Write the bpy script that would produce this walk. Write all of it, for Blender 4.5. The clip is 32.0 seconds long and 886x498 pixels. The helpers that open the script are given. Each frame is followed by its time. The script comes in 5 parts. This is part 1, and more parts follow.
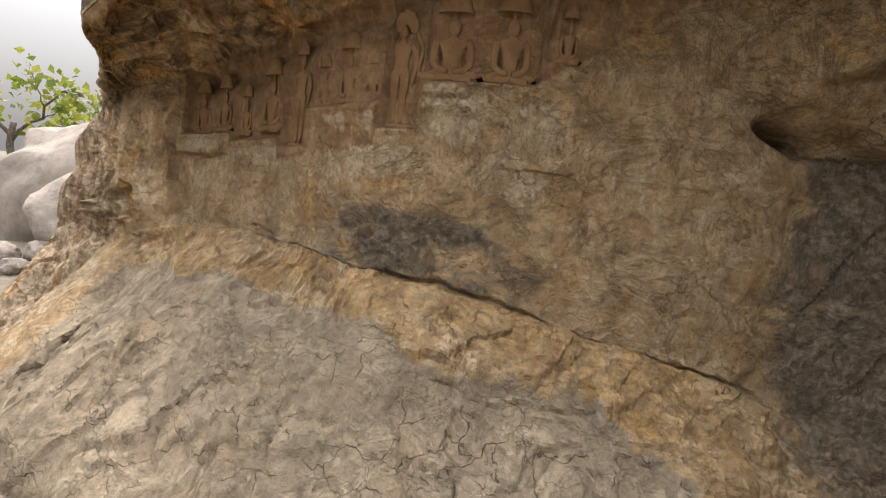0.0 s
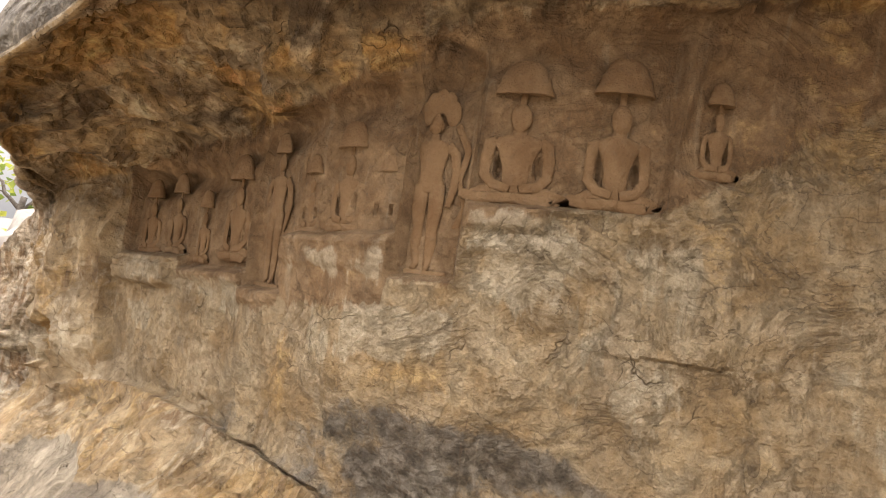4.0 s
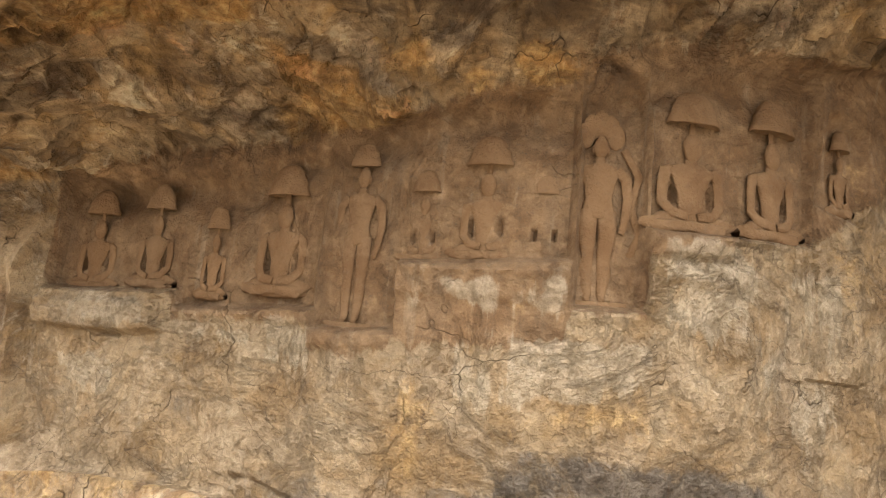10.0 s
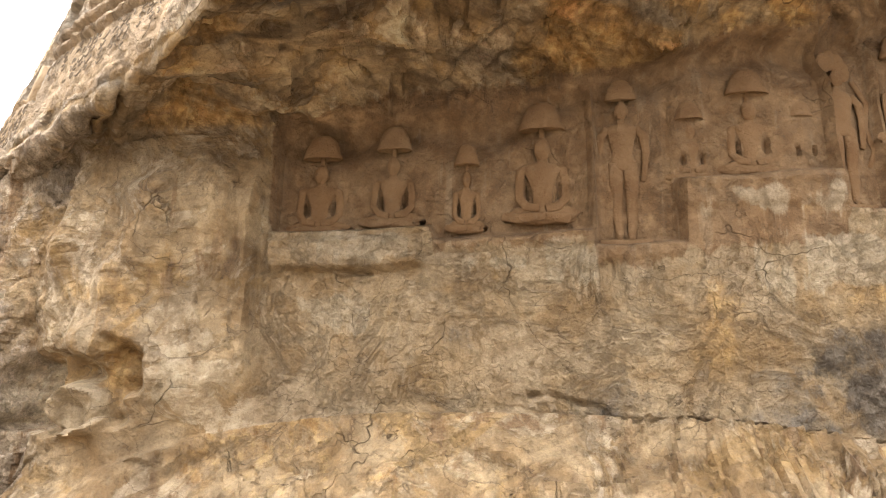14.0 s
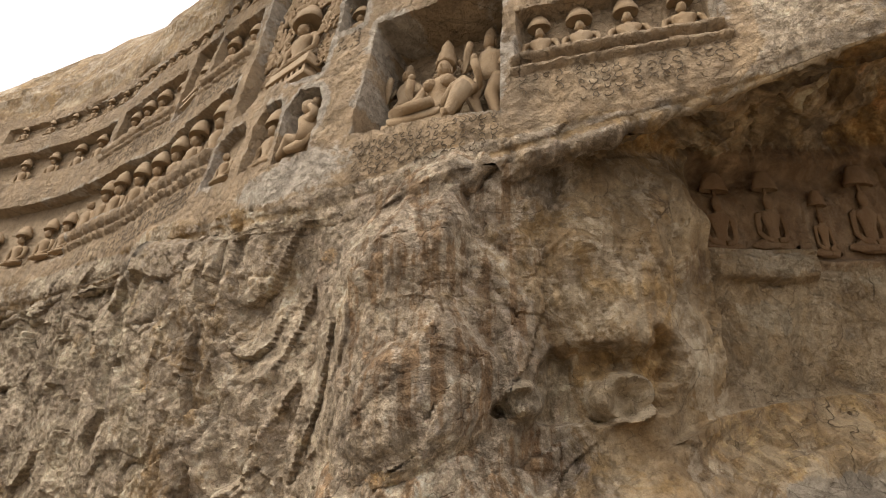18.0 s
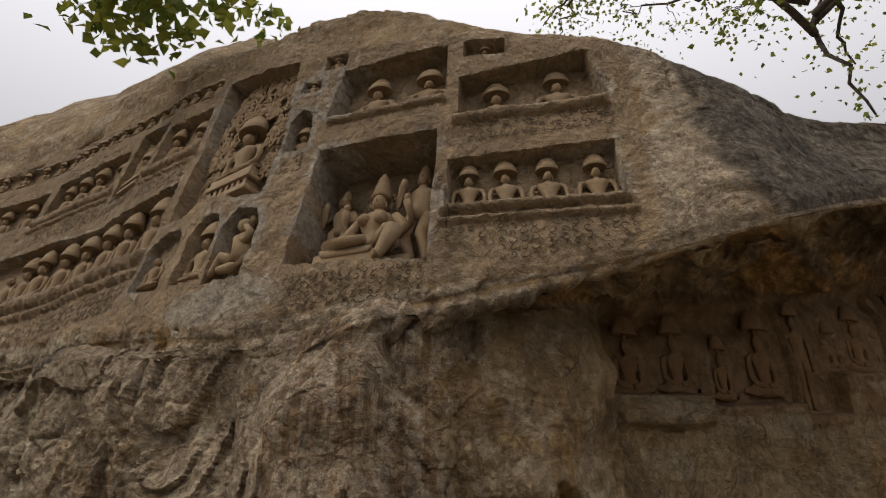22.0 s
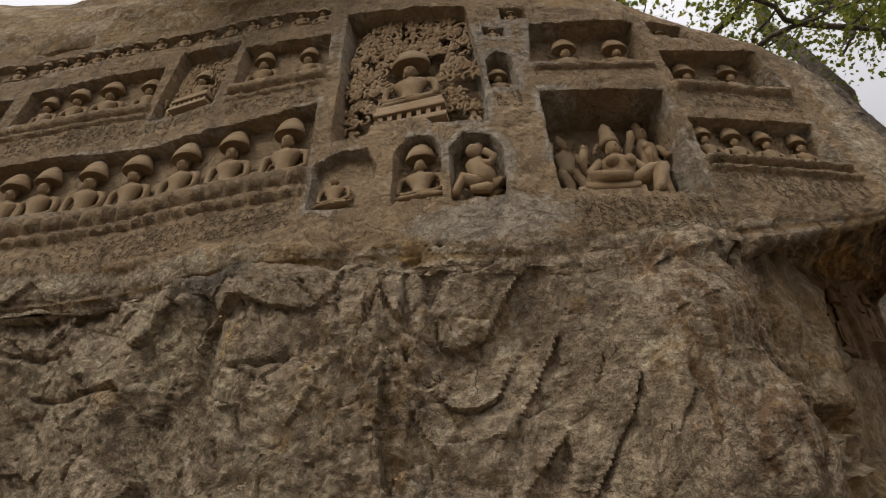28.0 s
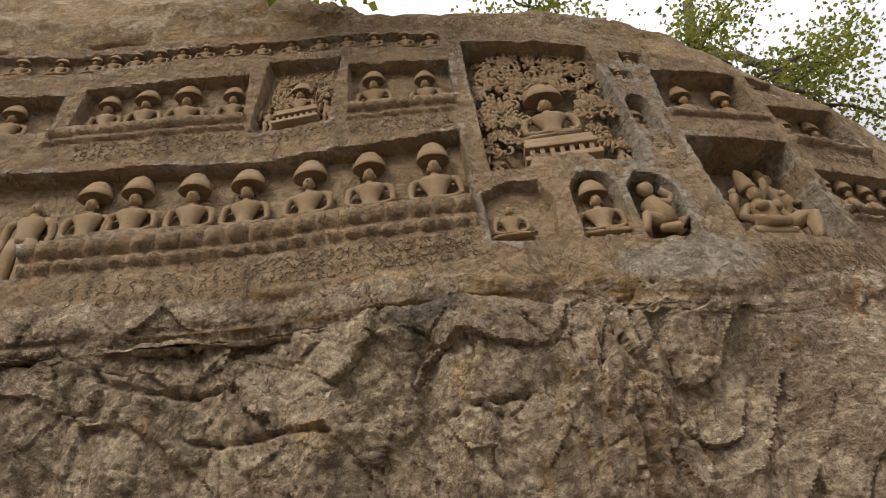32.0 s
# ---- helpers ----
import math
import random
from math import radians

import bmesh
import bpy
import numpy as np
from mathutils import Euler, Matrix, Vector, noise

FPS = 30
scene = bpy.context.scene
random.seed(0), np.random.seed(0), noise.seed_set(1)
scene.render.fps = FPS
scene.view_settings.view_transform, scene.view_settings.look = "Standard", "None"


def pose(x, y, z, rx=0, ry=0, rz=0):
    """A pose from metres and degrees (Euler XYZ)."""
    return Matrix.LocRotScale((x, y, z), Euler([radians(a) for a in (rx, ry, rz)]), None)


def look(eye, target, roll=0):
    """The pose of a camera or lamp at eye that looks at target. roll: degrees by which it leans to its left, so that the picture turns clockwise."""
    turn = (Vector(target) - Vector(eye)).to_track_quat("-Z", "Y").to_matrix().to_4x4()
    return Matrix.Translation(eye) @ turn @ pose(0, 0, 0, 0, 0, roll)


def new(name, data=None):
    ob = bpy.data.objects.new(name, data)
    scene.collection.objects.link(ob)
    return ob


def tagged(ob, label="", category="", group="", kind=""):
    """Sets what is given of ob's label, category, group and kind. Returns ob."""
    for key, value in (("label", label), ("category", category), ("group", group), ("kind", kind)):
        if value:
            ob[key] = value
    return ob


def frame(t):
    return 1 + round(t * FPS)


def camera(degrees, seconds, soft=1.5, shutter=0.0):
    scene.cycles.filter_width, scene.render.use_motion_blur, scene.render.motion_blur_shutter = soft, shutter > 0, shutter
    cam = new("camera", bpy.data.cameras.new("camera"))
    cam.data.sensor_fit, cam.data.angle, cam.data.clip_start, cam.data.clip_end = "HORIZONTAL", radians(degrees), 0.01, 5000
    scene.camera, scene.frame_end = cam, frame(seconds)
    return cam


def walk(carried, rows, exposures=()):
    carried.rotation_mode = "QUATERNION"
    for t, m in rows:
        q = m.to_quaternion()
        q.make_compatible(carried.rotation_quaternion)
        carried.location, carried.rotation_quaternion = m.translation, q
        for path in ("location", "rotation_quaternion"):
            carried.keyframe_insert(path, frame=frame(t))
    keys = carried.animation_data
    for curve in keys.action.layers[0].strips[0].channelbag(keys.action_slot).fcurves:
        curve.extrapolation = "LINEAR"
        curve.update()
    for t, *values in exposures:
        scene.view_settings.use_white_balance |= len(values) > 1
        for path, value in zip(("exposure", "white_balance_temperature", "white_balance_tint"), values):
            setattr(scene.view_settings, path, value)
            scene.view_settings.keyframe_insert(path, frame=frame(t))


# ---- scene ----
# someone walks along a carved rock face, first under its overhang, then out along the reliefs
SKY = 0.29
EXPOSURES = [(0.0, 0.15), (1.0, 0.25), (2.0, 0.6), (5.0, 0.98), (9.0, 1.26), (13.0, 1.22), (15.0, 0.75), (18.0, -0.35), (20.0, -1.0), (22.0, -1.65), (23.0, -1.9), (25.0, -2.0), (28.0, -1.6), (30.0, -1.15), (32.0, -1.1)]
cam = camera(75.0, 32.0, soft=1.1)
PATH = [
    (0, (0.349, 0.708, 1.758), (-0.153, 2.636, 1.581), 6.4),
    (0.5, (0.154, 1.152, 1.821), (-0.361, 3.078, 1.658), 6.2),
    (1, (0.086, 1.579, 1.99), (-0.455, 3.499, 1.851), 6.5),
    (1.5, (-0.018, 1.697, 2.082), (-0.563, 3.62, 2.001), 6.7),
    (2, (-0.007, 1.784, 2.204), (-0.582, 3.699, 2.171), 6.6),
    (2.5, (0.029, 1.89, 2.28), (-0.595, 3.79, 2.31), 6.4),
    (4.5, (-0.336, 1.95, 2.116), (-0.862, 3.878, 2.199), 7.2),
    (5, (-0.51, 1.966, 2.112), (-0.979, 3.908, 2.218), 7.0),
    (5.5, (-0.71, 2.004, 2.076), (-1.082, 3.965, 2.208), 6.8),
    (6, (-0.872, 2.086, 2.082), (-1.135, 4.062, 2.252), 6.8),
    (6.5, (-1.023, 2.073, 2.069), (-1.174, 4.058, 2.266), 6.6),
    (7, (-1.163, 2.02, 2.07), (-1.21, 4.006, 2.299), 6.5),
    (7.5, (-1.26, 2.047, 2.056), (-1.225, 4.032, 2.304), 5.9),
    (8, (-1.334, 2.082, 2.039), (-1.228, 4.063, 2.293), 4.9),
    (8.5, (-1.398, 2.045, 2.016), (-1.242, 4.022, 2.275), 4.7),
    (9, (-1.433, 2.04, 2.002), (-1.25, 4.014, 2.264), 5.4),
    (9.5, (-1.461, 2.048, 2.005), (-1.272, 4.021, 2.273), 5.5),
    (10, (-1.477, 2.049, 2.006), (-1.291, 4.021, 2.28), 5.5),
    (10.5, (-1.478, 2.054, 2.003), (-1.297, 4.028, 2.269), 5.1),
    (11, (-1.469, 2.056, 2.011), (-1.289, 4.03, 2.272), 5.3),
    (11.5, (-1.468, 2.06, 2.017), (-1.286, 4.036, 2.265), 5.2),
    (12, (-1.48, 2.064, 1.997), (-1.299, 4.041, 2.244), 5.6),
    (12.5, (-1.587, 2.046, 1.945), (-1.394, 4.021, 2.191), 5.0),
    (13, (-1.959, 2.018, 1.769), (-1.665, 3.971, 2.082), 3.07),
    (13.5, (-2.440, 2.135, 1.687), (-1.961, 4.041, 2.057), 2.10),
    (14, (-2.848, 2.279, 1.518), (-2.293, 4.158, 1.919), 1.16),
    (14.5, (-3.316, 2.432, 1.385), (-2.628, 4.256, 1.832), 0.12),
    (15, (-3.639, 2.613, 1.363), (-2.865, 4.395, 1.836), -0.37),
    (15.5, (-4.053, 2.737, 1.390), (-3.180, 4.476, 1.853), -0.28),
    (17.5, (-5.133, 3.321, 1.162), (-4.070, 4.893, 1.794), -0.56),
    (18, (-5.356, 3.290, 1.222), (-4.219, 4.812, 1.846), -1.63),
    (18.5, (-5.472, 3.249, 1.284), (-4.297, 4.735, 1.924), -1.75),
    (19, (-5.518, 3.207, 1.354), (-4.320, 4.659, 2.028), -1.67),
    (19.5, (-5.505, 3.165, 1.405), (-4.297, 4.593, 2.114), -1.55),
    (20, (-5.477, 3.136, 1.429), (-4.260, 4.541, 2.168), -1.47),
    (20.5, (-5.460, 3.113, 1.455), (-4.233, 4.504, 2.203), -0.92),
    (21, (-5.430, 3.076, 1.481), (-4.189, 4.449, 2.240), -0.21),
    (21.5, (-5.425, 3.050, 1.522), (-4.182, 4.401, 2.316), 0.01),
    (22, (-5.426, 3.037, 1.546), (-4.187, 4.387, 2.349), -0.62),
    (22.5, (-5.439, 3.069, 1.532), (-4.210, 4.431, 2.326), -0.76),
    (23, (-5.497, 3.110, 1.493), (-4.264, 4.471, 2.285), -0.93),
    (23.5, (-5.595, 3.226, 1.342), (-4.334, 4.545, 2.161), -1.20),
    (24, (-5.747, 3.388, 1.344), (-4.447, 4.669, 2.162), -1.68),
    (24.5, (-6.031, 3.574, 1.311), (-4.679, 4.804, 2.125), -2.55),
    (25, (-6.294, 3.756, 1.331), (-4.881, 4.918, 2.138), -3.22),
    (25.5, (-6.421, 4.007, 1.303), (-4.950, 5.088, 2.119), -3.91),
    (27.5, (-6.695, 4.893, 1.221), (-5.079, 5.694, 2.085), -4.68),
    (28, (-6.682, 5.066, 1.179), (-5.049, 5.825, 2.049), -4.30),
    (28.5, (-6.762, 5.246, 1.194), (-5.093, 5.946, 2.045), -4.84),
    (29, (-6.855, 5.418, 1.209), (-5.151, 6.041, 2.050), -5.75),
    (29.5, (-6.873, 5.604, 1.208), (-5.160, 6.165, 2.075), -5.66),
    (30, (-6.807, 5.837, 1.202), (-5.097, 6.334, 2.112), -5.85),
    (30.5, (-6.827, 5.977, 1.199), (-5.109, 6.428, 2.118), -5.15),
    (31, (-6.976, 6.155, 1.270), (-5.243, 6.568, 2.179), -6.99),
    (31.5, (-7.128, 6.324, 1.346), (-5.393, 6.723, 2.257), -6.96),
    (32, (-7.241, 6.460, 1.381), (-5.503, 6.867, 2.283), -7.51),
]
walk(cam, [(t, look(eye, target, roll)) for t, eye, target, roll in PATH], EXPOSURES)

# ---- daylight: a bright hazy sky, the sun soft behind thin cloud ----
world = bpy.data.worlds.new("sky")
scene.world = world
world.use_nodes = True
wn = world.node_tree
sky = wn.nodes.new("ShaderNodeTexSky")
sky.sky_type, sky.sun_disc = "NISHITA", False
sky.sun_elevation, sky.sun_rotation = radians(47), radians(300)
sky.air_density, sky.dust_density, sky.ozone_density = 1.0, 4.0, 1.0
haze = wn.nodes.new("ShaderNodeMix")
haze.data_type = "RGBA"
haze.inputs[0].default_value, haze.inputs[7].default_value = 0.82, (9.7, 9.4, 9.6, 1)
wn.links.new(sky.outputs[0], haze.inputs[6])
# a veiled sky is far brighter overhead than at the hazy, wooded horizon
where_up = wn.nodes.new("ShaderNodeTexCoord")
split = wn.nodes.new("ShaderNodeSeparateXYZ")
climb = wn.nodes.new("ShaderNodeMapRange")
climb.inputs["From Min"].default_value, climb.inputs["From Max"].default_value = 0.0, 1.0
climb.inputs["To Min"].default_value, climb.inputs["To Max"].default_value = 0.12, 2.0
veil = wn.nodes.new("ShaderNodeVectorMath")
veil.operation = "SCALE"
wn.links.new(where_up.outputs["Generated"], split.inputs[0])
steep = wn.nodes.new("ShaderNodeMath")
steep.operation, steep.inputs[1].default_value, steep.use_clamp = "POWER", 1.35, True
above = wn.nodes.new("ShaderNodeMath")
above.operation, above.inputs[1].default_value = "MAXIMUM", 0.0
wn.links.new(split.outputs["Z"], above.inputs[0])
wn.links.new(above.outputs[0], steep.inputs[0])
wn.links.new(steep.outputs[0], climb.inputs["Value"])
wn.links.new(haze.outputs[2], veil.inputs[0])
wn.links.new(climb.outputs["Result"], veil.inputs["Scale"])
wn.links.new(veil.outputs[0], wn.nodes["Background"].inputs["Color"])
wn.nodes["Background"].inputs["Strength"].default_value = SKY
sun = new("sun", bpy.data.lights.new("sun", "SUN"))
sun.data.energy, sun.data.angle, sun.data.color = 3.3, radians(14), (1.0, 0.94, 0.84)
sun.matrix_world = look((-12, 11, 15), (0, 4, 0))


# ---- materials ----
class Nodes:
    """Short hands for wiring a node material."""

    def __init__(self, name, rough=0.9):
        self.m = bpy.data.materials.new(name)
        self.m.use_nodes = True
        self.t = self.m.node_tree
        self.b = self.t.nodes["Principled BSDF"]
        self.b.inputs["Roughness"].default_value = rough
        self.b.inputs["Specular IOR Level"].default_value = 0.25
        self.pos = self.add("ShaderNodeTexCoord").outputs["Object"]

    def add(self, kind, **values):
        n = self.t.nodes.new(kind)
        for key, v in values.items():
            n.inputs[key.replace("_", " ")].default_value = v
        return n

    def wire(self, a, b):
        self.t.links.new(a, b)
        return self

    def scaled(self, s, turn=0.0):
        n = self.add("ShaderNodeMapping")
        n.inputs["Scale"].default_value = s
        n.inputs["Rotation"].default_value = (0, 0, radians(turn))
        self.wire(self.pos, n.inputs["Vector"])
        return n.outputs[0]

    def noise(self, scale, detail=4, rough=0.55, vec=None, warp=0.0):
        n = self.add("ShaderNodeTexNoise", Scale=scale, Detail=detail, Roughness=rough, Distortion=warp)
        self.wire(vec or self.pos, n.inputs["Vector"])
        return n.outputs["Fac"]

    def cracks(self, scale, vec=None):
        n = self.add("ShaderNodeTexVoronoi", Scale=scale)
        n.feature = "DISTANCE_TO_EDGE"
        self.wire(vec or self.pos, n.inputs["Vector"])
        return n.outputs["Distance"]

    def ramp(self, fac, lo, hi):
        n = self.add("ShaderNodeMapRange")
        n.interpolation_type = "SMOOTHSTEP"
        n.inputs["From Min"].default_value, n.inputs["From Max"].default_value = lo, hi
        self.wire(fac, n.inputs["Value"])
        return n.outputs["Result"]

    def math(self, op, a, b):
        n = self.add("ShaderNodeMath")
        n.operation = op
        for i, v in enumerate((a, b)):
            if isinstance(v, (int, float)):
                n.inputs[i].default_value = v
            else:
                self.wire(v, n.inputs[i])
        return n.outputs[0]

    def mix(self, fac, a, b, blend="MIX"):
        n = self.add("ShaderNodeMix")
        n.data_type, n.blend_type = "RGBA", blend
        for key, v in ((0, fac), (6, a), (7, b)):
            if isinstance(v, tuple):
                n.inputs[key].default_value = (*v, 1)
            elif isinstance(v, (int, float)):
                n.inputs[key].default_value = v
            else:
                self.wire(v, n.inputs[key])
        return n.outputs[2]

    def mask(self, name):
        n = self.add("ShaderNodeAttribute")
        n.attribute_name = name
        return n.outputs["Fac"]

    def done(self, colour, height=None, strength=0.6, distance=0.02):
        self.wire(colour, self.b.inputs["Base Color"])
        if height is not None:
            n = self.add("ShaderNodeBump", Strength=strength, Distance=distance)
            self.wire(height, n.inputs["Height"]).wire(n.outputs[0], self.b.inputs["Normal"])
        return self.m


def umber(n, mid, fine):
    """The brown, hand-worn stone of the figures under the overhang."""
    c = n.mix(n.ramp(mid, 0.36, 0.66), (0.2, 0.118, 0.057), (0.3, 0.194, 0.104))
    return n.mix(n.math("MULTIPLY", n.ramp(fine, 0.52, 0.7), 0.35), c, (0.34, 0.235, 0.132))


def rock_material():
    n = Nodes("granite", 0.92)
    wide, mid, fine, grain = n.noise(1.3, 5, 0.6, warp=0.4), n.noise(5.5, 6, 0.62, warp=0.6), n.noise(22, 5, 0.65), n.noise(95, 3, 0.6)
    streak = n.noise(1.0, 5, 0.6, n.scaled((7, 7, 0.8)))
    drip = n.noise(1.0, 5, 0.62, n.scaled((17, 17, 1.6)))
    patch = n.noise(3.1, 9, 0.72, warp=0.9)
    # thin flakes: a noise cut into terraces, with a dark rim at each step
    flake = n.math("FRACT", n.math("MULTIPLY", n.noise(2.1, 5, 0.5, n.scaled((1, 1, 1.5)), 0.5), 8.0), 0.0)
    rim = n.math("MULTIPLY", n.math("SUBTRACT", 1.0, n.ramp(flake, 0.0, 0.09)), n.ramp(n.math("ADD", n.noise(2.6, 3, 0.5), n.math("MULTIPLY", n.mask("slab"), 0.08)), 0.45, 0.55))
    bent = n.add("ShaderNodeVectorMath")
    bent.operation = "MULTIPLY_ADD"
    wave = n.add("ShaderNodeTexNoise", Scale=3.0, Detail=4)
    bent.inputs[1].default_value = (0.5, 0.5, 0.5)
    n.wire(n.pos, wave.inputs["Vector"]).wire(wave.outputs["Color"], bent.inputs[0]).wire(n.pos, bent.inputs[2])
    line = n.math("MULTIPLY", n.math("SUBTRACT", 1.0, n.ramp(n.cracks(3.4, bent.outputs[0]), 0.0, 0.011)), n.ramp(n.math("ADD", n.noise(2.7, 4, 0.6), n.math("MULTIPLY", n.mask("slab"), 0.1)), 0.57, 0.64))
    ochre = n.mix(n.ramp(mid, 0.38, 0.62), (0.37, 0.255, 0.135), (0.50, 0.385, 0.24))
    plain = n.math("SUBTRACT", 1.0, n.math("MULTIPLY", n.mask("plain"), 0.6))
    ochre = n.mix(n.math("MULTIPLY", n.math("MULTIPLY", n.ramp(patch, 0.5, 0.56), 0.7), plain), ochre, n.mix(n.ramp(fine, 0.4, 0.6), (0.50, 0.405, 0.28), (0.60, 0.515, 0.385)))
    ochre = n.mix(n.math("MULTIPLY", n.math("MULTIPLY", n.ramp(n.noise(2.3, 6, 0.66, warp=1.2), 0.54, 0.62), 0.65), plain), ochre, (0.42, 0.275, 0.115))
    bare = n.mix(n.ramp(mid, 0.36, 0.64), (0.36, 0.29, 0.208), (0.54, 0.45, 0.335))
    bare = n.mix(n.ramp(fine, 0.5, 0.7), bare, (0.48, 0.42, 0.34))
    pecked = n.mix(n.ramp(fine, 0.3, 0.7), (0.41, 0.365, 0.3), (0.53, 0.48, 0.405))
    slab = n.mix(n.ramp(patch, 0.36, 0.62), (0.24, 0.198, 0.148), (0.345, 0.295, 0.225))
    slab = n.mix(n.math("MULTIPLY", n.ramp(wide, 0.52, 0.66), 0.5), slab, (0.29, 0.222, 0.145))
    dressed = n.mix(n.ramp(streak, 0.4, 0.7), (0.41, 0.302, 0.188), (0.33, 0.25, 0.165))
    dressed = n.mix(n.ramp(mid, 0.52, 0.72), dressed, (0.45, 0.355, 0.238))
    torn = n.math("ADD", n.math("MULTIPLY", n.math("SUBTRACT", patch, 0.5), 1.6), n.math("MULTIPLY", n.math("SUBTRACT", fine, 0.5), 0.8))
    runny = n.math("ADD", n.math("MULTIPLY", n.math("SUBTRACT", drip, 0.5), 1.5), n.math("MULTIPLY", n.math("SUBTRACT", patch, 0.5), 0.9))

    def zone(name, lo=0.36, hi=0.62, edge=torn):
        return n.ramp(n.math("ADD", n.mask(name), edge), lo, hi)

    ochre = n.mix(1.0, ochre, (0.84, 0.84, 0.84), "MULTIPLY")
    c = n.mix(zone("bare"), ochre, bare)
    c = n.mix(zone("slab"), c, slab)
    c = n.mix(zone("dressed"), c, dressed)
    c = n.mix(n.math("MULTIPLY", n.mask("cutaway"), 0.85), c, n.mix(n.ramp(mid, 0.36, 0.66), (0.385, 0.285, 0.178), (0.46, 0.355, 0.232)))
    steady = n.math("SUBTRACT", 1.0, n.math("ADD", n.math("MULTIPLY", n.mask("dressed"), 0.62), n.math("MULTIPLY", n.mask("cutaway"), 0.28)))
    c = n.mix(n.math("MULTIPLY", zone("border", 0.42, 0.68), 0.8), c, pecked)
    c = n.mix(n.math("MULTIPLY", zone("umber", 0.4, 0.6, runny), 0.9), c, umber(n, mid, fine))
    c = n.mix(n.math("MULTIPLY", zone("rust", 0.35, 0.8), 0.8), c, n.mix(n.ramp(fine, 0.4, 0.65), (0.38, 0.215, 0.07), (0.50, 0.345, 0.15)))
    c = n.mix(n.math("MULTIPLY", zone("lime", 0.42, 0.66, runny), 0.58), c, n.mix(n.ramp(fine, 0.35, 0.65), (0.43, 0.36, 0.245), (0.53, 0.46, 0.345)))
    # soot and algae, plus shade painted low on the rough wall
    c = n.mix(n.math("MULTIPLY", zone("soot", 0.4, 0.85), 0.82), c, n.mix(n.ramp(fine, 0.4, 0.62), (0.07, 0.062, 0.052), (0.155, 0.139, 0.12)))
    # rain streaks, lichen spots, cracks and fine mineral grain
    calm = n.math("MULTIPLY", steady, n.math("SUBTRACT", 1.0, n.math("MULTIPLY", n.mask("slab"), 0.8)))
    c = n.mix(n.math("MULTIPLY", n.math("MULTIPLY", n.ramp(streak, 0.5, 0.75), 0.4), n.math("MULTIPLY", calm, n.math("SUBTRACT", 1.0, n.math("MULTIPLY", n.mask("bare"), 0.6)))), c, (0.19, 0.14, 0.09))
    c = n.mix(n.math("MULTIPLY", n.ramp(drip, 0.58, 0.7), 0.22), c, (0.5, 0.42, 0.3))
    spots = n.math("MULTIPLY", n.ramp(n.noise(48, 3, 0.6), 0.6, 0.7), n.ramp(wide, 0.42, 0.6))
    c = n.mix(n.math("MULTIPLY", n.math("MULTIPLY", spots, 0.45), calm), c, (0.14, 0.11, 0.08))
    rugged = n.math("MULTIPLY", n.mask("bare"), calm)
    speck = n.ramp(n.noise(170, 2, 0.6), 0.3, 0.7)
    c = n.mix(n.math("ADD", 0.16, n.math("MULTIPLY", rugged, 0.22)), c, n.mix(speck, (0.25, 0.25, 0.25), (0.76, 0.76, 0.76)), "OVERLAY")
    c = n.mix(n.math("ADD", 0.34, n.math("MULTIPLY", rugged, 0.12)), c, n.mix(n.ramp(fine, 0.3, 0.7), (0.3, 0.3, 0.3), (0.72, 0.72, 0.72)), "OVERLAY")
    hewn = n.math("MULTIPLY", n.mask("plain"), n.mask("umber"))
    even = n.math("SUBTRACT", 1.0, n.math("ADD", n.math("MULTIPLY", n.mask("plain"), 0.62), n.math("MULTIPLY", hewn, 0.25)))
    bedding = n.noise(1.0, 7, 0.66, n.scaled((1.1, 5.5, 4.0), 25.5), 0.7)
    c = n.mix(n.math("MULTIPLY", n.mask("vein"), 0.85), c, n.mix(n.ramp(bedding, 0.33, 0.66), (0.14, 0.13, 0.13), (0.8, 0.79, 0.76)), "OVERLAY")
    c = n.mix(n.math("MULTIPLY", n.math("MULTIPLY", steady, even), 0.55), c, n.mix(n.ramp(n.noise(2.8, 9, 0.74, warp=0.4), 0.36, 0.64), (0.27, 0.25, 0.23), (0.74, 0.73, 0.7)), "OVERLAY")
    crumb = n.ramp(n.noise(16, 7, 0.78), 0.4, 0.62)
    c = n.mix(n.math("MULTIPLY", rugged, 0.42), c, n.mix(crumb, (0.27, 0.26, 0.25), (0.78, 0.77, 0.75)), "OVERLAY")
    net = n.math("MULTIPLY", n.math("SUBTRACT", 1.0, n.ramp(n.cracks(11.0, bent.outputs[0]), 0.0, 0.03)), n.ramp(n.noise(1.9, 4, 0.6), 0.5, 0.62))
    c = n.mix(n.math("MULTIPLY", n.math("MULTIPLY", net, n.math("SUBTRACT", n.mask("plain"), n.math("MULTIPLY", hewn, 0.8))), 0.5), c, (0.13, 0.085, 0.05))
    trickle = n.math("MULTIPLY", n.ramp(n.noise(1.0, 4, 0.6, n.scaled((38, 38, 1.1))), 0.63, 0.7), n.ramp(n.noise(1.6, 3, 0.5), 0.5, 0.6))
    c = n.mix(n.math("MULTIPLY", n.math("MULTIPLY", trickle, n.mask("plain")), 0.45), c, (0.15, 0.095, 0.055))
    veins = n.math("MULTIPLY", n.mask("vein"), n.math("SUBTRACT", 1.0, n.ramp(n.math("ABSOLUTE", n.math("SUBTRACT", n.noise(1.3, 5, 0.58, n.scaled((1, 1.8, 1.8)), 1.0), 0.5), 0.0), 0.0, 0.05)))
    c = n.mix(n.math("MULTIPLY", veins, 0.35), c, (0.11, 0.07, 0.035))
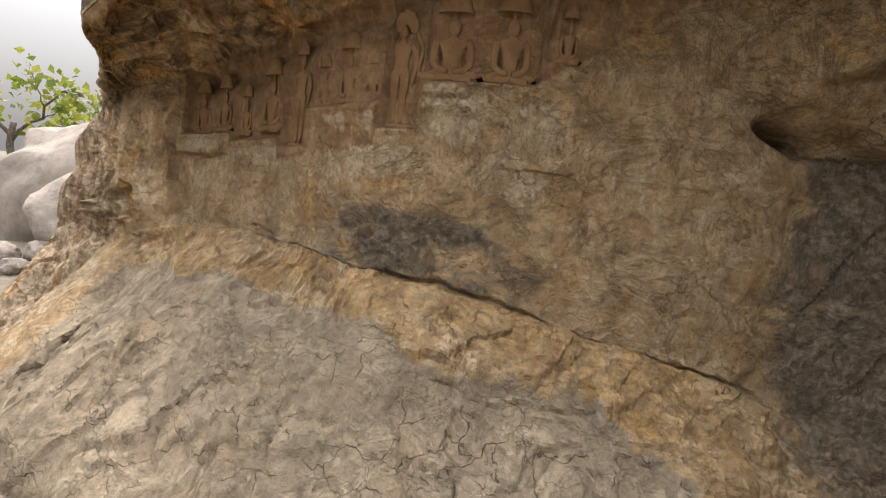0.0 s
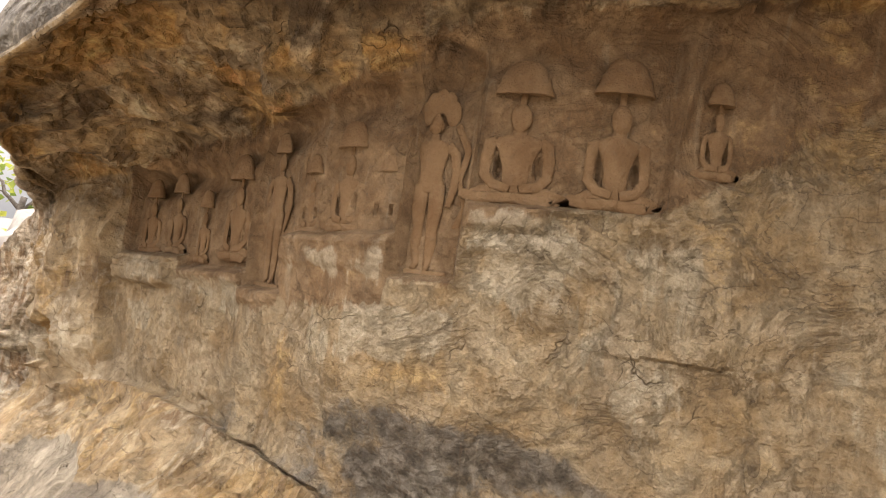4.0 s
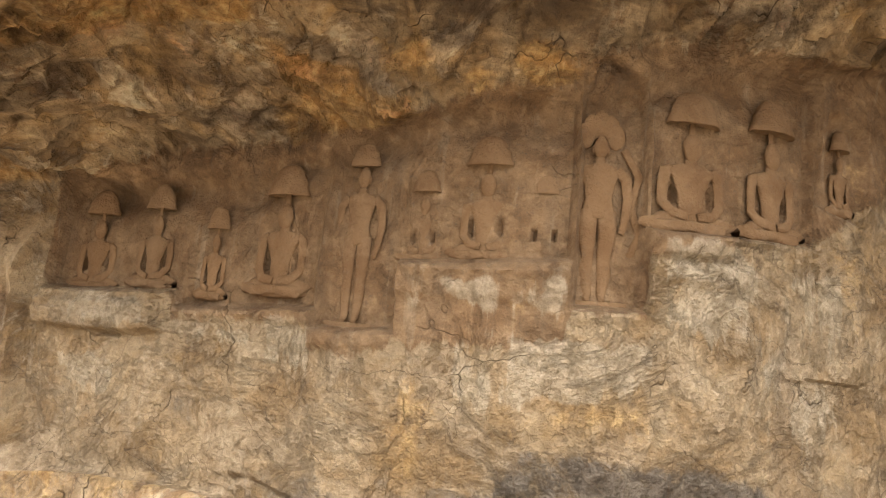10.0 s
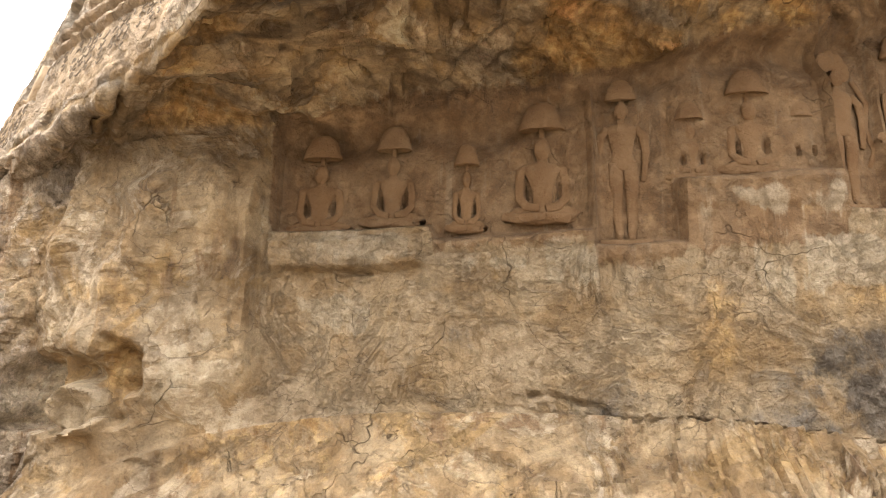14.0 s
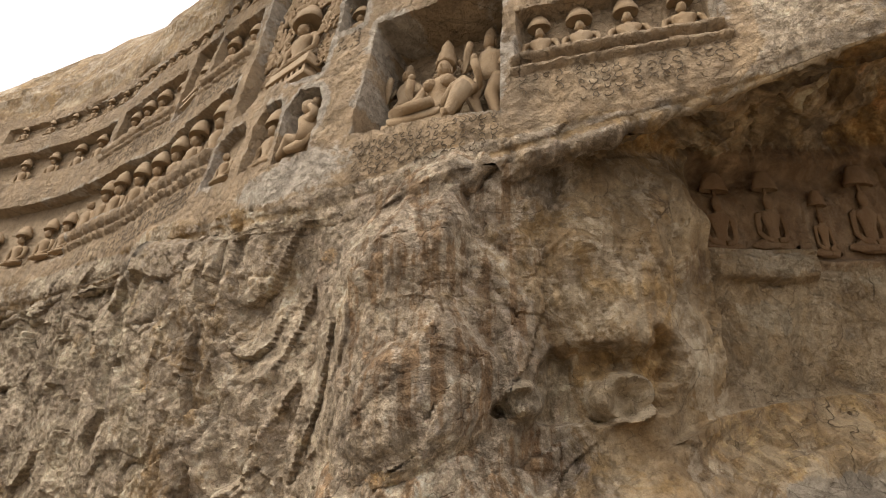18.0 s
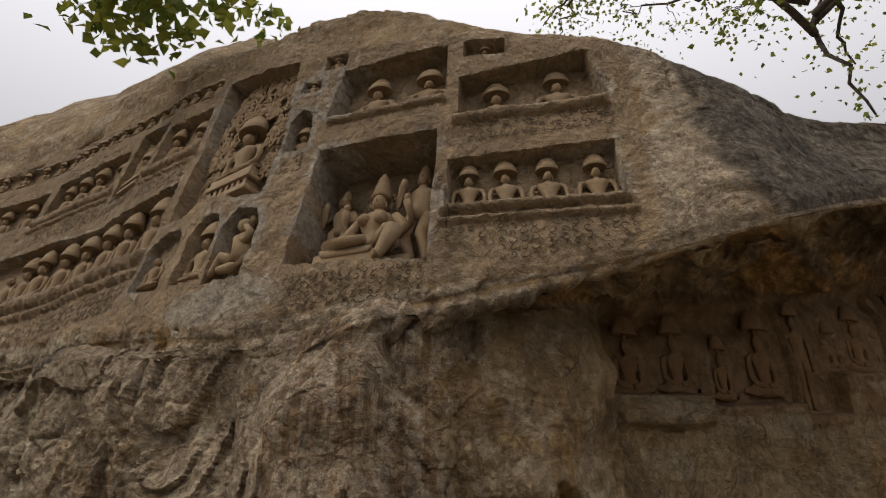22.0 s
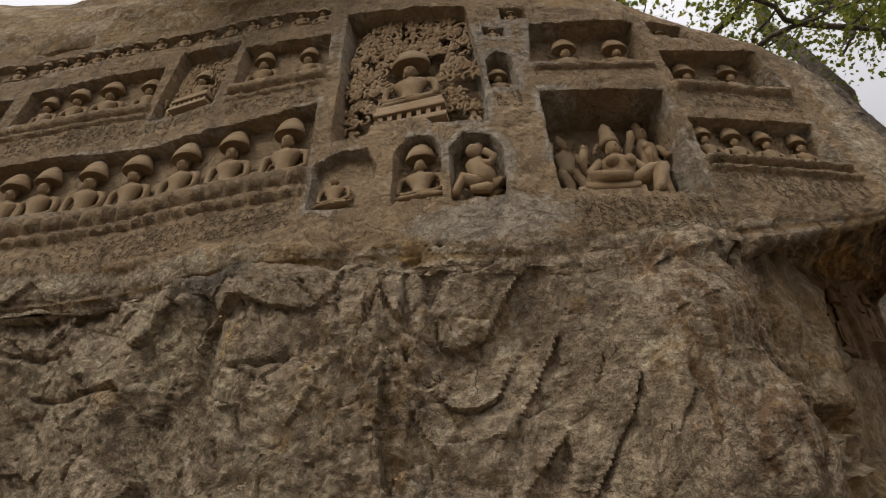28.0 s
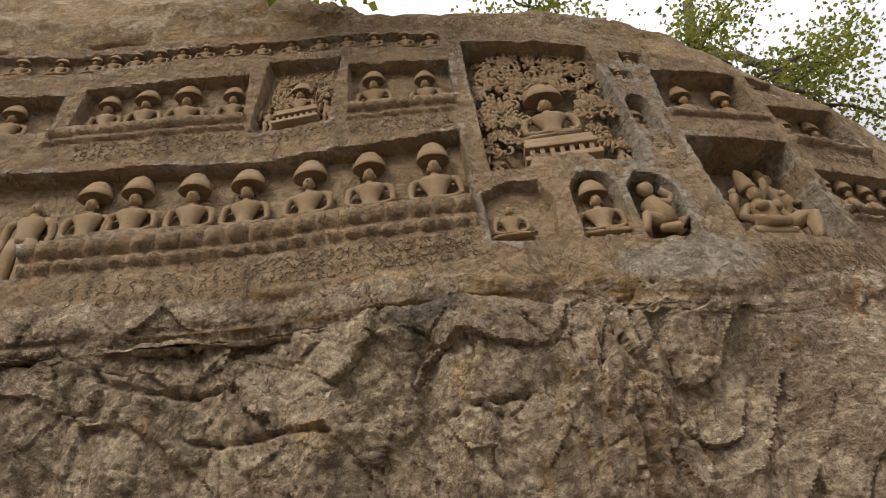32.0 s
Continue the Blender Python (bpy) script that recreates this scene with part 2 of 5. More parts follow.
    c = n.mix(n.math("MULTIPLY", n.math("MAXIMUM", n.math("MULTIPLY", rim, n.math("SUBTRACT", 1.0, n.math("MULTIPLY", n.mask("vein"), 0.6))), line), n.math("SUBTRACT", 0.58, n.math("MULTIPLY", hewn, 0.4))), c, (0.11, 0.075, 0.045))
    c = n.mix(1.0, c, (0.74, 0.71, 0.66), "MULTIPLY")
    pits = n.ramp(n.noise(38, 4, 0.7), 0.36, 0.52)
    c = n.mix(n.math("MULTIPLY", n.math("SUBTRACT", 1.0, pits), n.math("ADD", 0.12, n.math("MULTIPLY", rugged, 0.16))), c, (0.12, 0.09, 0.06))
    h = n.math("ADD", n.math("MULTIPLY", mid, 0.6), n.math("ADD", n.math("MULTIPLY", fine, 0.8), n.math("MULTIPLY", pits, 0.22)))
    h = n.math("ADD", h, n.math("ADD", n.math("MULTIPLY", grain, 0.4), n.math("MULTIPLY", n.ramp(patch, 0.49, 0.54), 0.3)))
    h = n.math("MULTIPLY", h, n.math("ADD", n.math("ADD", 0.42, n.math("MULTIPLY", n.math("ADD", n.mask("dressed"), n.mask("plain")), 0.3)), n.math("MULTIPLY", rugged, 0.5)))
    h = n.math("SUBTRACT", h, n.math("ADD", n.math("MULTIPLY", line, 0.5), n.math("MULTIPLY", flake, -0.35)))
    h = n.math("MULTIPLY", h, n.math("SUBTRACT", 1.0, n.math("MULTIPLY", hewn, 0.55)))
    return n.done(c, h, 1.0, 0.03)


def statue_material(name, dark, light):
    n = Nodes(name, 0.9)
    info = n.add("ShaderNodeObjectInfo")
    geo = n.add("ShaderNodeNewGeometry")
    n.pos = geo.outputs["Position"]
    mid, fine, grain = n.noise(7, 5, 0.6), n.noise(30, 4, 0.6), n.noise(120, 3, 0.6)
    c = n.mix(n.ramp(mid, 0.35, 0.68), dark, light) if dark else umber(n, n.noise(5.5, 6, 0.62, warp=0.6), n.noise(22, 5, 0.65))
    dark, light = dark or (0.22, 0.125, 0.06), light or (0.31, 0.195, 0.1)
    c = n.mix(n.math("MULTIPLY", info.outputs["Random"], 0.35), c, tuple(0.5 * (a + b) * (1.0, 0.93, 0.82)[i] for i, (a, b) in enumerate(zip(dark, light))))
    c = n.mix(n.math("MULTIPLY", n.ramp(fine, 0.55, 0.75), 0.4), c, (0.19, 0.135, 0.085))
    c = n.mix(0.4, c, n.mix(grain, (0.34, 0.34, 0.34), (0.68, 0.68, 0.68)), "OVERLAY")
    c = n.mix(1.0, c, (0.76, 0.73, 0.68), "MULTIPLY")
    return n.done(c, n.math("ADD", n.math("MULTIPLY", fine, 0.7), n.math("MULTIPLY", grain, 0.35)), 0.9, 0.012)


def simple_stone(name, dark, light, scale, bump):
    n = Nodes(name, 0.92)
    mid, fine, grain = n.noise(scale, 6, 0.6, warp=0.5), n.noise(scale * 4.5, 5, 0.62), n.noise(scale * 18, 3, 0.6)
    c = n.mix(n.ramp(mid, 0.34, 0.66), dark, light)
    c = n.mix(n.math("MULTIPLY", n.ramp(fine, 0.5, 0.7), 0.45), c, tuple(0.55 * v for v in dark))
    c = n.mix(0.45, c, n.mix(grain, (0.3, 0.3, 0.3), (0.72, 0.72, 0.72)), "OVERLAY")
    return n.done(c, n.math("ADD", mid, n.math("MULTIPLY", fine, 0.5)), 0.7, bump)


def leaf_material():
    n = Nodes("leaf", 0.55)
    geo = n.add("ShaderNodeNewGeometry")
    c = n.mix(geo.outputs["Random Per Island"], (0.09, 0.135, 0.022), (0.34, 0.34, 0.06))
    n.b.inputs["Subsurface Weight"].default_value = 0.0
    thin = n.add("ShaderNodeBsdfTranslucent")
    both = n.add("ShaderNodeMixShader")
    both.inputs[0].default_value = 0.45
    out = n.t.nodes["Material Output"]
    n.wire(c, thin.inputs["Color"]).wire(n.b.outputs[0], both.inputs[1]).wire(thin.outputs[0], both.inputs[2]).wire(both.outputs[0], out.inputs["Surface"])
    return n.done(c)


GROUND = simple_stone("pale_ground", (0.12, 0.098, 0.072), (0.18, 0.15, 0.115), 1.8, 0.02)
LOOSE = simple_stone("boulder_stone", (0.17, 0.145, 0.12), (0.3, 0.26, 0.22), 2.2, 0.05)
BARK = simple_stone("bark", (0.07, 0.055, 0.045), (0.15, 0.125, 0.1), 9.0, 0.02)
# dark stone whose colour stands for the shade inside cut letters
LETTER = simple_stone("letter_cut", (0.12, 0.088, 0.055), (0.165, 0.122, 0.078), 14.0, 0.004)
LEAF = leaf_material()
ROCK = rock_material()
STATUE = statue_material("carved_stone", (0.36, 0.255, 0.15), (0.43, 0.33, 0.215))
CAVE_STATUE = statue_material("carved_ochre", None, None)

# ---- the rock: one lofted body, from the dome down the carved face, under the overhang, to the toe ----
def hash3(ix, iy, iz, seed):
    h = (ix * 374761393 + iy * 668265263 + iz * 2147483647 + seed * 974634777).astype(np.int64) & 0xFFFFFFFF
    h = ((h ^ (h >> 13)) * 1274126177) & 0xFFFFFFFF
    h = ((h ^ (h >> 16)) * 2246822519) & 0xFFFFFFFF
    return ((h ^ (h >> 15)) & 0xFFFFFF) / float(0xFFFFFF)


def vnoise(p, seed=0):
    """Smooth value noise in -1..1 at the points p (n, 3)."""
    i = np.floor(p).astype(np.int64)
    f = p - i
    f = f * f * f * (f * (f * 6 - 15) + 10)
    out = np.zeros(len(p))
    for dx in (0, 1):
        for dy in (0, 1):
            for dz in (0, 1):
                w = (f[:, 0] if dx else 1 - f[:, 0]) * (f[:, 1] if dy else 1 - f[:, 1]) * (f[:, 2] if dz else 1 - f[:, 2])
                out += w * hash3(i[:, 0] + dx, i[:, 1] + dy, i[:, 2] + dz, seed)
    return out * 2 - 1


def fbm(p, octaves=4, seed=0, gain=0.5):
    out, a = np.zeros(len(p)), 1.0
    for k in range(octaves):
        out += a * vnoise(p * 2.03 ** k + 17.3 * k, seed + k)
        a *= gain
    return out


def cells(p, seed=0):
    """Worley cells: distance to the border between the two nearest seeds, a random value and the offset from the nearest seed."""
    i = np.floor(p).astype(np.int64)
    d1 = np.full(len(p), 9.0)
    d2 = np.full(len(p), 9.0)
    val = np.zeros(len(p))
    off = np.zeros((len(p), 3))
    for dx in (-1, 0, 1):
        for dy in (-1, 0, 1):
            for dz in (-1, 0, 1):
                c = i + (dx, dy, dz)
                s = np.stack([c[:, k] + hash3(c[:, 0], c[:, 1], c[:, 2], seed + k) for k in range(3)], 1)
                v = p - s
                d = np.sqrt((v * v).sum(1))
                near = d < d1
                d2 = np.where(near, d1, np.minimum(d2, d))
                val = np.where(near, hash3(c[:, 0], c[:, 1], c[:, 2], seed + 7), val)
                off[near] = v[near]
                d1 = np.where(near, d, d1)
    return d2 - d1, val, off


def smooth(a, b, x):
    t = np.clip((x - a) / (b - a), 0, 1)
    return t * t * (3 - 2 * t)


def spline(keys, q):
    """Catmull-Rom through evenly numbered keys (n, k) at the parameters q."""
    keys = np.asarray(keys, float)
    i = np.clip(np.floor(q).astype(int), 0, len(keys) - 2)
    f = (q - i)[:, None]
    g = lambda k: keys[np.clip(i + k, 0, len(keys) - 1)]
    a, b, c, d = g(-1), g(0), g(1), g(2)
    return 0.5 * (2 * b + (c - a) * f + (2 * a - 5 * b + 4 * c - d) * f ** 2 + (3 * b - a - 3 * c + d) * f ** 3)


# stations along the wall, from the far end on: the carved face's plan at 3 m, the lower wall's plan, then heights
UPPER = ((-9.5, 15.0), (-5.9, 10.8), (-4.9, 8.6), (-4.67, 7.5), (-4.53, 6.85), (-4.36, 6.1), (-4.13, 5.59), (-3.76, 4.93), (-3.2, 4.22),
         (-2.85, 3.75), (-2.1, 3.47), (-1.1, 3.0), (0.9, 3.05), (2.7, 3.3), (4.1, 2.5), (5.0, 0.4))
LOWER = ((-9.7, 15.0), (-6.0, 10.7), (-4.98, 8.55), (-4.84, 7.5), (-4.78, 6.85), (-4.55, 6.2), (-4.2, 5.5), (-3.96, 5.05), (-3.4, 4.66),
         (-2.85, 4.59), (-1.95, 4.2), (-0.75, 3.735), (0.6, 3.99), (2.2, 4.34), (3.4, 3.3), (4.2, 1.2))
TOP = (5.2, 5.2, 5.1, 4.95, 4.78, 4.6, 4.5, 4.35, 4.0, 3.65, 3.6, 3.65, 3.7, 4.2, 4.75, 4.75)
RISE = (0.3, 3.2, 3.5, 1.6, 1.6, 1.85, 1.85, 0.85, 0.6, 0.45, 0.35, 0.35, 0.35, 0.4, 0.4, 0.4)
LIP = (2.5, 2.5, 2.45, 2.42, 2.4, 2.3, 2.25, 2.33, 2.49, 2.62, 2.9, 3.15, 3.25, 3.2, 3.2, 3.2)
ROOF = (2.4, 2.4, 2.35, 2.32, 2.3, 2.2, 2.15, 2.2, 2.36, 2.45, 2.56, 2.87, 3.1, 3.05, 3.0, 3.0)
LEDGE = (0.6, 0.6, 0.6, 0.6, 0.7, 0.8, 0.9, 1.05, 1.14, 1.29, 1.36, 1.29, 1.03, 0.58, 0.4, 0.35)
SHELF = (0.3, 0.3, 0.3, 0.32, 0.35, 0.3, 0.12, 0.05, 0.06, 0.07, 0.1, 0.12, 0.12, 0.15, 0.2, 0.2)
FOOT = (0.5, 0.5, 0.5, 0.5, 0.55, 0.55, 0.55, 0.7, 1.0, 1.2, 1.2, 1.25, 1.1, 1.0, 0.9, 0.9)
JAMB = 8.93
ROWS_OF = (34, 245, 80, 185, 130)


def station(q):
    h = spline(np.array([TOP, LIP, ROOF, LEDGE, SHELF, FOOT]).T, q)
    u, l = spline(UPPER, q), spline(LOWER, q)
    du, dl = spline(UPPER, q + 0.02) - spline(UPPER, q - 0.02), spline(LOWER, q + 0.02) - spline(LOWER, q - 0.02)
    inward = lambda d: np.stack([-d[:, 1], d[:, 0]], 1) / np.linalg.norm(d, axis=1)[:, None]
    return u, l, inward(du), inward(dl), h


def lean(z, q):
    return (0.22 + 0.12 * smooth(8, 9.5, q)) * (z - 3.0)


def body(q):
    """The plain surface without relief: columns q, rows from the dome to the toe. Gives (rows, columns, 3) and each row's band (0 to 5)."""
    u, l, nu, nl, h = station(q)
    top, lip, roof, ledge, shelf, foot = h.T
    keys = []
    add = lambda plan, z, v: keys.append((np.column_stack([plan, z]), v))
    rise = np.interp(q, np.arange(len(RISE)), RISE)
    for back, share, v in ((9, 1.0, 0.0), (5, 1.0, 0.2), (2.6, 0.85, 0.4), (1.2, 0.6, 0.6), (0.38, 0.3, 0.75), (0.1, 0.12, 0.88)):
        add(u + nu * (lean(top, q) + back)[:, None], top + rise * share, v)
    add(u + nu * lean(top, q)[:, None], top, 1.0)
    for k in (0.33, 0.66):
        z = top + (lip + 0.06 - top) * k
        add(u + nu * lean(z, q)[:, None], z, 1 + k)
    add(u + nu * lean(lip + 0.06, q)[:, None], lip + 0.06, 1.95)
    a = u + nu * (lean(lip, q) + 0.03)[:, None]
    over = smooth(7.2, 9.0, q)
    add(a, lip, 2.0)
    for k in (0.3, 0.65):
        add(a + (l - a) * k, lip + (roof - lip) * k + (0.05 * over + 0.1 * smooth(8.8, 9.8, q)) * math.sin(math.pi * k), 2 + k)
    add(l, roof, 3.0)
    bulge = 0.1 * (1 - smooth(5, 7, q))
    for k in (0.33, 0.66):
        add(l - nl * (bulge * k)[:, None], roof + (ledge - roof) * k, 3 + k)
    add(l - nl * bulge[:, None], ledge, 4.0)
    add(l - nl * (bulge + shelf)[:, None], ledge - 0.06 - 0.3 * shelf, 4.15)
    add(l - nl * (bulge + shelf * 0.6 + foot * 0.42)[:, None], ledge * 0.58, 4.45)
    add(l - nl * (bulge + foot)[:, None], ledge * 0.1, 4.8)
    add(l - nl * (bulge + foot * 1.25)[:, None], ledge * 0 - 0.6, 5.0)
    kv = np.array([v for _, v in keys])
    kp = np.array([p for p, _ in keys])
    v = np.concatenate([b + np.arange(n) / n for b, n in enumerate(ROWS_OF)] + [[5.0]])
    i = np.clip(np.searchsorted(kv, v, side="right") - 1, 0, len(kv) - 2)
    f = ((v - kv[i]) / (kv[i + 1] - kv[i]))[:, None, None]
    # monotone cubic through the profile's keys, with softened corners
    slope = np.gradient(kp, kv, axis=0)
    w = (kv[i + 1] - kv[i])[:, None, None]
    a, b, ma, mb = kp[i], kp[i + 1], slope[i] * w * 0.6, slope[i + 1] * w * 0.6
    p = (2 * f ** 3 - 3 * f ** 2 + 1) * a + (f ** 3 - 2 * f ** 2 + f) * ma + (-2 * f ** 3 + 3 * f ** 2) * b + (f ** 3 - f ** 2) * mb
    return p, v


def columns(fine):
    """Column parameters: even steps along the wall, fine where the walk passes, coarse at both ends."""
    q = np.linspace(0, 15, 6001)
    path = np.linalg.norm(np.diff((spline(UPPER, q) + spline(LOWER, q)) / 2, axis=0), axis=1)
    step = np.where((q > 1.55) & (q < 13.2), fine, np.where((q > 0.7) & (q < 1.6), fine * 2, fine * 7))
    s = np.concatenate([[0], np.cumsum(path / step[:-1])])
    return np.interp(np.arange(int(s[-1])), s, q)


# ---- carvings cut into the rock: corners as (station, height), then the depth ----
def on_face(q, z):
    """A point of the carved face's plain surface, with the directions along it, outward and up it."""
    q, z = np.atleast_1d(np.asarray(q, float)), np.atleast_1d(np.asarray(z, float))
    u, l, nu, nl, h = station(q)
    p = np.column_stack([u + nu * lean(z, q)[:, None], z])[0]
    inw = Vector((nu[0, 0], nu[0, 1], 0))
    up = (Vector((0, 0, 1)) + inw * (0.22 + 0.12 * float(smooth(8, 9.5, q)[0]))).normalized()
    side = Vector((inw.y, -inw.x, 0)).normalized()
    return Vector(p), side, up.cross(side) * -1.0, up


def on_wall(q, z):
    """The same on the lower wall."""
    q = np.atleast_1d(np.asarray(q, float))
    u, l, nu, nl, h = station(q)
    inw = Vector((nl[0, 0], nl[0, 1], 0))
    side = Vector((inw.y, -inw.x, 0)).normalized()
    return Vector((l[0, 0], l[0, 1], float(z))), side, inw * -1.0, Vector((0, 0, 1))


QS = np.linspace(0, 15, 3001)
RUN = np.concatenate([[0], np.cumsum(np.linalg.norm(np.diff(spline(UPPER, QS), axis=0), axis=1))])
RUN_LOW = np.concatenate([[0], np.cumsum(np.linalg.norm(np.diff(spline(LOWER, QS), axis=0), axis=1))])
run = lambda q: np.interp(q, QS, RUN)
run_low = lambda q: np.interp(q, QS, RUN_LOW)


def inside(poly, s, z):
    """Signed distance to a polygon, positive inside."""
    poly = np.asarray(poly, float)
    d = np.full(len(s), 1e9)
    ins = np.zeros(len(s), bool)
    for (ax, ay), (bx, by) in zip(poly, np.roll(poly, -1, axis=0)):
        ex, ey, wx, wy = bx - ax, by - ay, s - ax, z - ay
        t = np.clip((wx * ex + wy * ey) / (ex * ex + ey * ey + 1e-12), 0, 1)
        d = np.minimum(d, np.hypot(wx - ex * t, wy - ey * t))
        cross = (ay > z) != (by > z)
        ins ^= cross & (s < ex * (z - ay) / (ey if abs(ey) > 1e-9 else 1e-9) + ax)
    return np.where(ins, d, -d)


def arch(q0, q1, z0, z1):
    """A round-headed niche."""
    rise = (z1 - z0) * 0.36
    return [(q0, z0)] + [((q0 + q1) / 2 - (q1 - q0) / 2 * math.cos(a), z1 - rise + rise * math.sin(a)) for a in np.linspace(0, math.pi, 9)] + [(q1, z0)]


NICHES = (
    (((6.05, 3.41), (7.0, 3.4), (6.985, 2.57), (6.0, 2.65)), 0.3),
    (((7.1, 3.17), (8.01, 3.19), (8.03, 2.86), (7.08, 2.88)), 0.1),
    (((7.15, 3.79), (7.93, 3.88), (8.02, 3.53), (7.15, 3.46)), 0.13),
    (((6.12, 4.1), (7.05, 4.1), (7.05, 3.68), (6.04, 3.7)), 0.14),
    (((7.18, 4.13), (7.44, 4.09), (7.45, 3.96), (7.18, 3.98)), 0.09),
    (((4.1, 4.58), (5.38, 4.34), (5.5, 3.55), (5.42, 3.2), (4.92, 3.24), (4.86, 3.3), (4.45, 3.36), (4.4, 3.24), (4.13, 3.26)), 0.19),
    (arch(5.56, 5.86, 3.49, 3.81), 0.12),
    (((5.6, 4.1), (5.85, 4.08), (5.85, 3.98), (5.6, 4.0)), 0.07),
    (((5.85, 4.3), (6.1, 4.28), (6.1, 4.17), (5.86, 4.18)), 0.07),
    (((4.03, 2.74), (4.02, 3.08), (4.2, 3.15), (4.42, 3.12), (4.5, 2.98), (4.46, 2.7)), 0.07),
    (arch(4.63, 4.97, 2.69, 3.14), 0.1),
    (((5.05, 2.64), (5.06, 3.0), (5.2, 3.1), (5.45, 3.07), (5.56, 2.95), (5.53, 2.63)), 0.14),
    (((1.5, 3.72), (2.26, 3.66), (3.0, 3.62), (3.93, 3.64), (3.95, 3.1), (2.9, 3.14), (1.7, 3.18), (1.42, 3.1)), 0.12),
    (((0.75, 3.75), (1.5, 3.72), (1.6, 2.92), (0.75, 2.95)), 0.13),
    (((1.57, 4.55), (2.2, 4.62), (2.2, 4.17), (1.56, 4.15)), 0.1),
    (((0.8, 4.5), (1.5, 4.5), (1.5, 4.13), (0.8, 4.1)), 0.12),
    (((2.3, 4.72), (2.8, 4.62), (2.72, 3.93), (2.24, 3.96)), 0.1),
    (((2.88, 4.52), (3.95, 4.38), (3.95, 4.02), (2.9, 4.06)), 0.1),
    (((0.9, 4.95), (1.5, 4.99), (2.2, 5.02), (3.0, 4.88), (3.9, 4.72), (3.88, 4.56), (2.9, 4.72), (2.1, 4.88), (1.5, 4.78), (0.9, 4.74)), 0.06),
)
PANELS = (   # figure panels of the lower wall under the overhang
    (((8.97, 2.03), (9.66, 2.05), (9.68, 2.0), (10.2, 2.03), (10.2, 2.9), (8.97, 2.7)), 0.065),
    (((10.21, 1.97), (10.44, 1.98), (10.44, 3.0), (10.21, 2.9)), 0.075),
    (((10.42, 2.215), (10.87, 2.255), (10.87, 3.1), (10.42, 3.0)), 0.065),
    (((10.88, 2.11), (11.055, 2.12), (11.06, 3.2), (10.88, 3.1)), 0.08),
    (((11.06, 2.38), (11.54, 2.385), (11.57, 3.3), (11.06, 3.2)), 0.055),
    (((11.54, 2.55), (11.72, 2.5), (11.74, 2.85), (11.6, 2.9)), 0.03),
)
RECESS_FIGURES = ((9.18, 2.03, 0.41, 1.05), (9.5, 2.06, 0.41, 0.95), (9.785, 2.035, 0.35, 0.74), (10.05, 2.07, 0.48, 0.98), (10.485, 2.225, 0.31, 0.9), (10.65, 2.24, 0.41, 0.98),
                  (10.8, 2.26, 0.27, 0.9), (11.18, 2.385, 0.46, 1.12), (11.425, 2.395, 0.48, 1.0), (11.64, 2.53, 0.3, 0.75))
MOULDINGS = (   # lotus bands under the rows: stations, heights at both ends, height of the band, how far proud, petals
    (1.45, 3.96, 3.07, 3.02, 0.11, 0.055, 0.13), (1.45, 3.96, 2.95, 2.89, 0.07, 0.045, 0.1),
    (1.5, 2.22, 4.1, 4.12, 0.09, 0.035, 0.0), (1.5, 2.22, 4.0, 4.02, 0.05, 0.025, 0.0),
    (2.88, 3.96, 4.0, 3.96, 0.09, 0.04, 0.0), (2.88, 3.96, 3.9, 3.86, 0.04, 0.02, 0.0),
    (7.05, 8.05, 2.83, 2.81, 0.05, 0.04, 0.0), (7.05, 8.08, 2.76, 2.74, 0.04, 0.028, 0.0),
    (7.1, 8.03, 3.43, 3.48, 0.07, 0.035, 0.0), (6.05, 7.05, 3.65, 3.64, 0.06, 0.03, 0.0),
)

Q = columns(0.0108)
SURF, BAND = body(Q)
nr, nc = SURF.shape[:2]
du, dv = np.gradient(SURF, axis=1), np.gradient(SURF, axis=0)
OUT = np.cross(dv, du)
OUT /= np.linalg.norm(OUT, axis=2)[:, :, None] + 1e-12
P = SURF.reshape(-1, 3)
qq, vv = np.tile(Q, nr), np.repeat(BAND, nc)
zz = P[:, 2]
su, sl = run(qq), run_low(qq)

def local(mask, scale, octaves, seed, shift=0.0):
    """Noise on the part of the rock where the mask is not nil."""
    i = np.where(mask > 0.004)[0]
    out = np.zeros(len(P))
    out[i] = fbm(P[i] * scale + shift, octaves, seed)
    return out


# where each kind of surface lies
wob = fbm(P * 2.2, 3, 40)
face = smooth(0.75, 0.95, vv) * (1 - smooth(1.97, 2.0, vv))
right_dome = smooth(8.06, 8.3, qq + 0.05 * wob) * (vv < 2)
base_of = np.interp(qq, (0, 1.5, 2.5, 3.9, 4.4, 5.2, 6.0, 7.0, 8.0, 8.2), (2.75, 2.75, 2.62, 2.55, 2.42, 2.36, 2.34, 2.4, 2.5, 2.6))
dressed = face * (1 - right_dome) * smooth(-0.03, 0.03, zz - base_of + 0.03 * wob)
head_of = np.interp(qq, (0, 1.5, 2.2, 3.0, 4.0, 5.4, 6.1, 7.1, 8.0), (5.15, 5.1, 5.12, 5.0, 4.85, 4.5, 4.35, 4.2, 4.0))
dressed *= 1 - smooth(-0.04, 0.04, zz - head_of + 0.04 * wob)
low = smooth(1.93, 2.05, vv)
rough = np.clip(np.maximum(low * (1 - smooth(7.3, 8.1, qq + 0.25 * wob)), face * (1 - dressed) * (1 - right_dome) * (zz < 3)), 0, 1) * (vv < 4.9)
under = ((vv > 2.2) & (vv < 4.1) & (qq > 7.2)) * 1.0
tongue = local(under, (4.5, 4.5, 1.3), 3, 41)
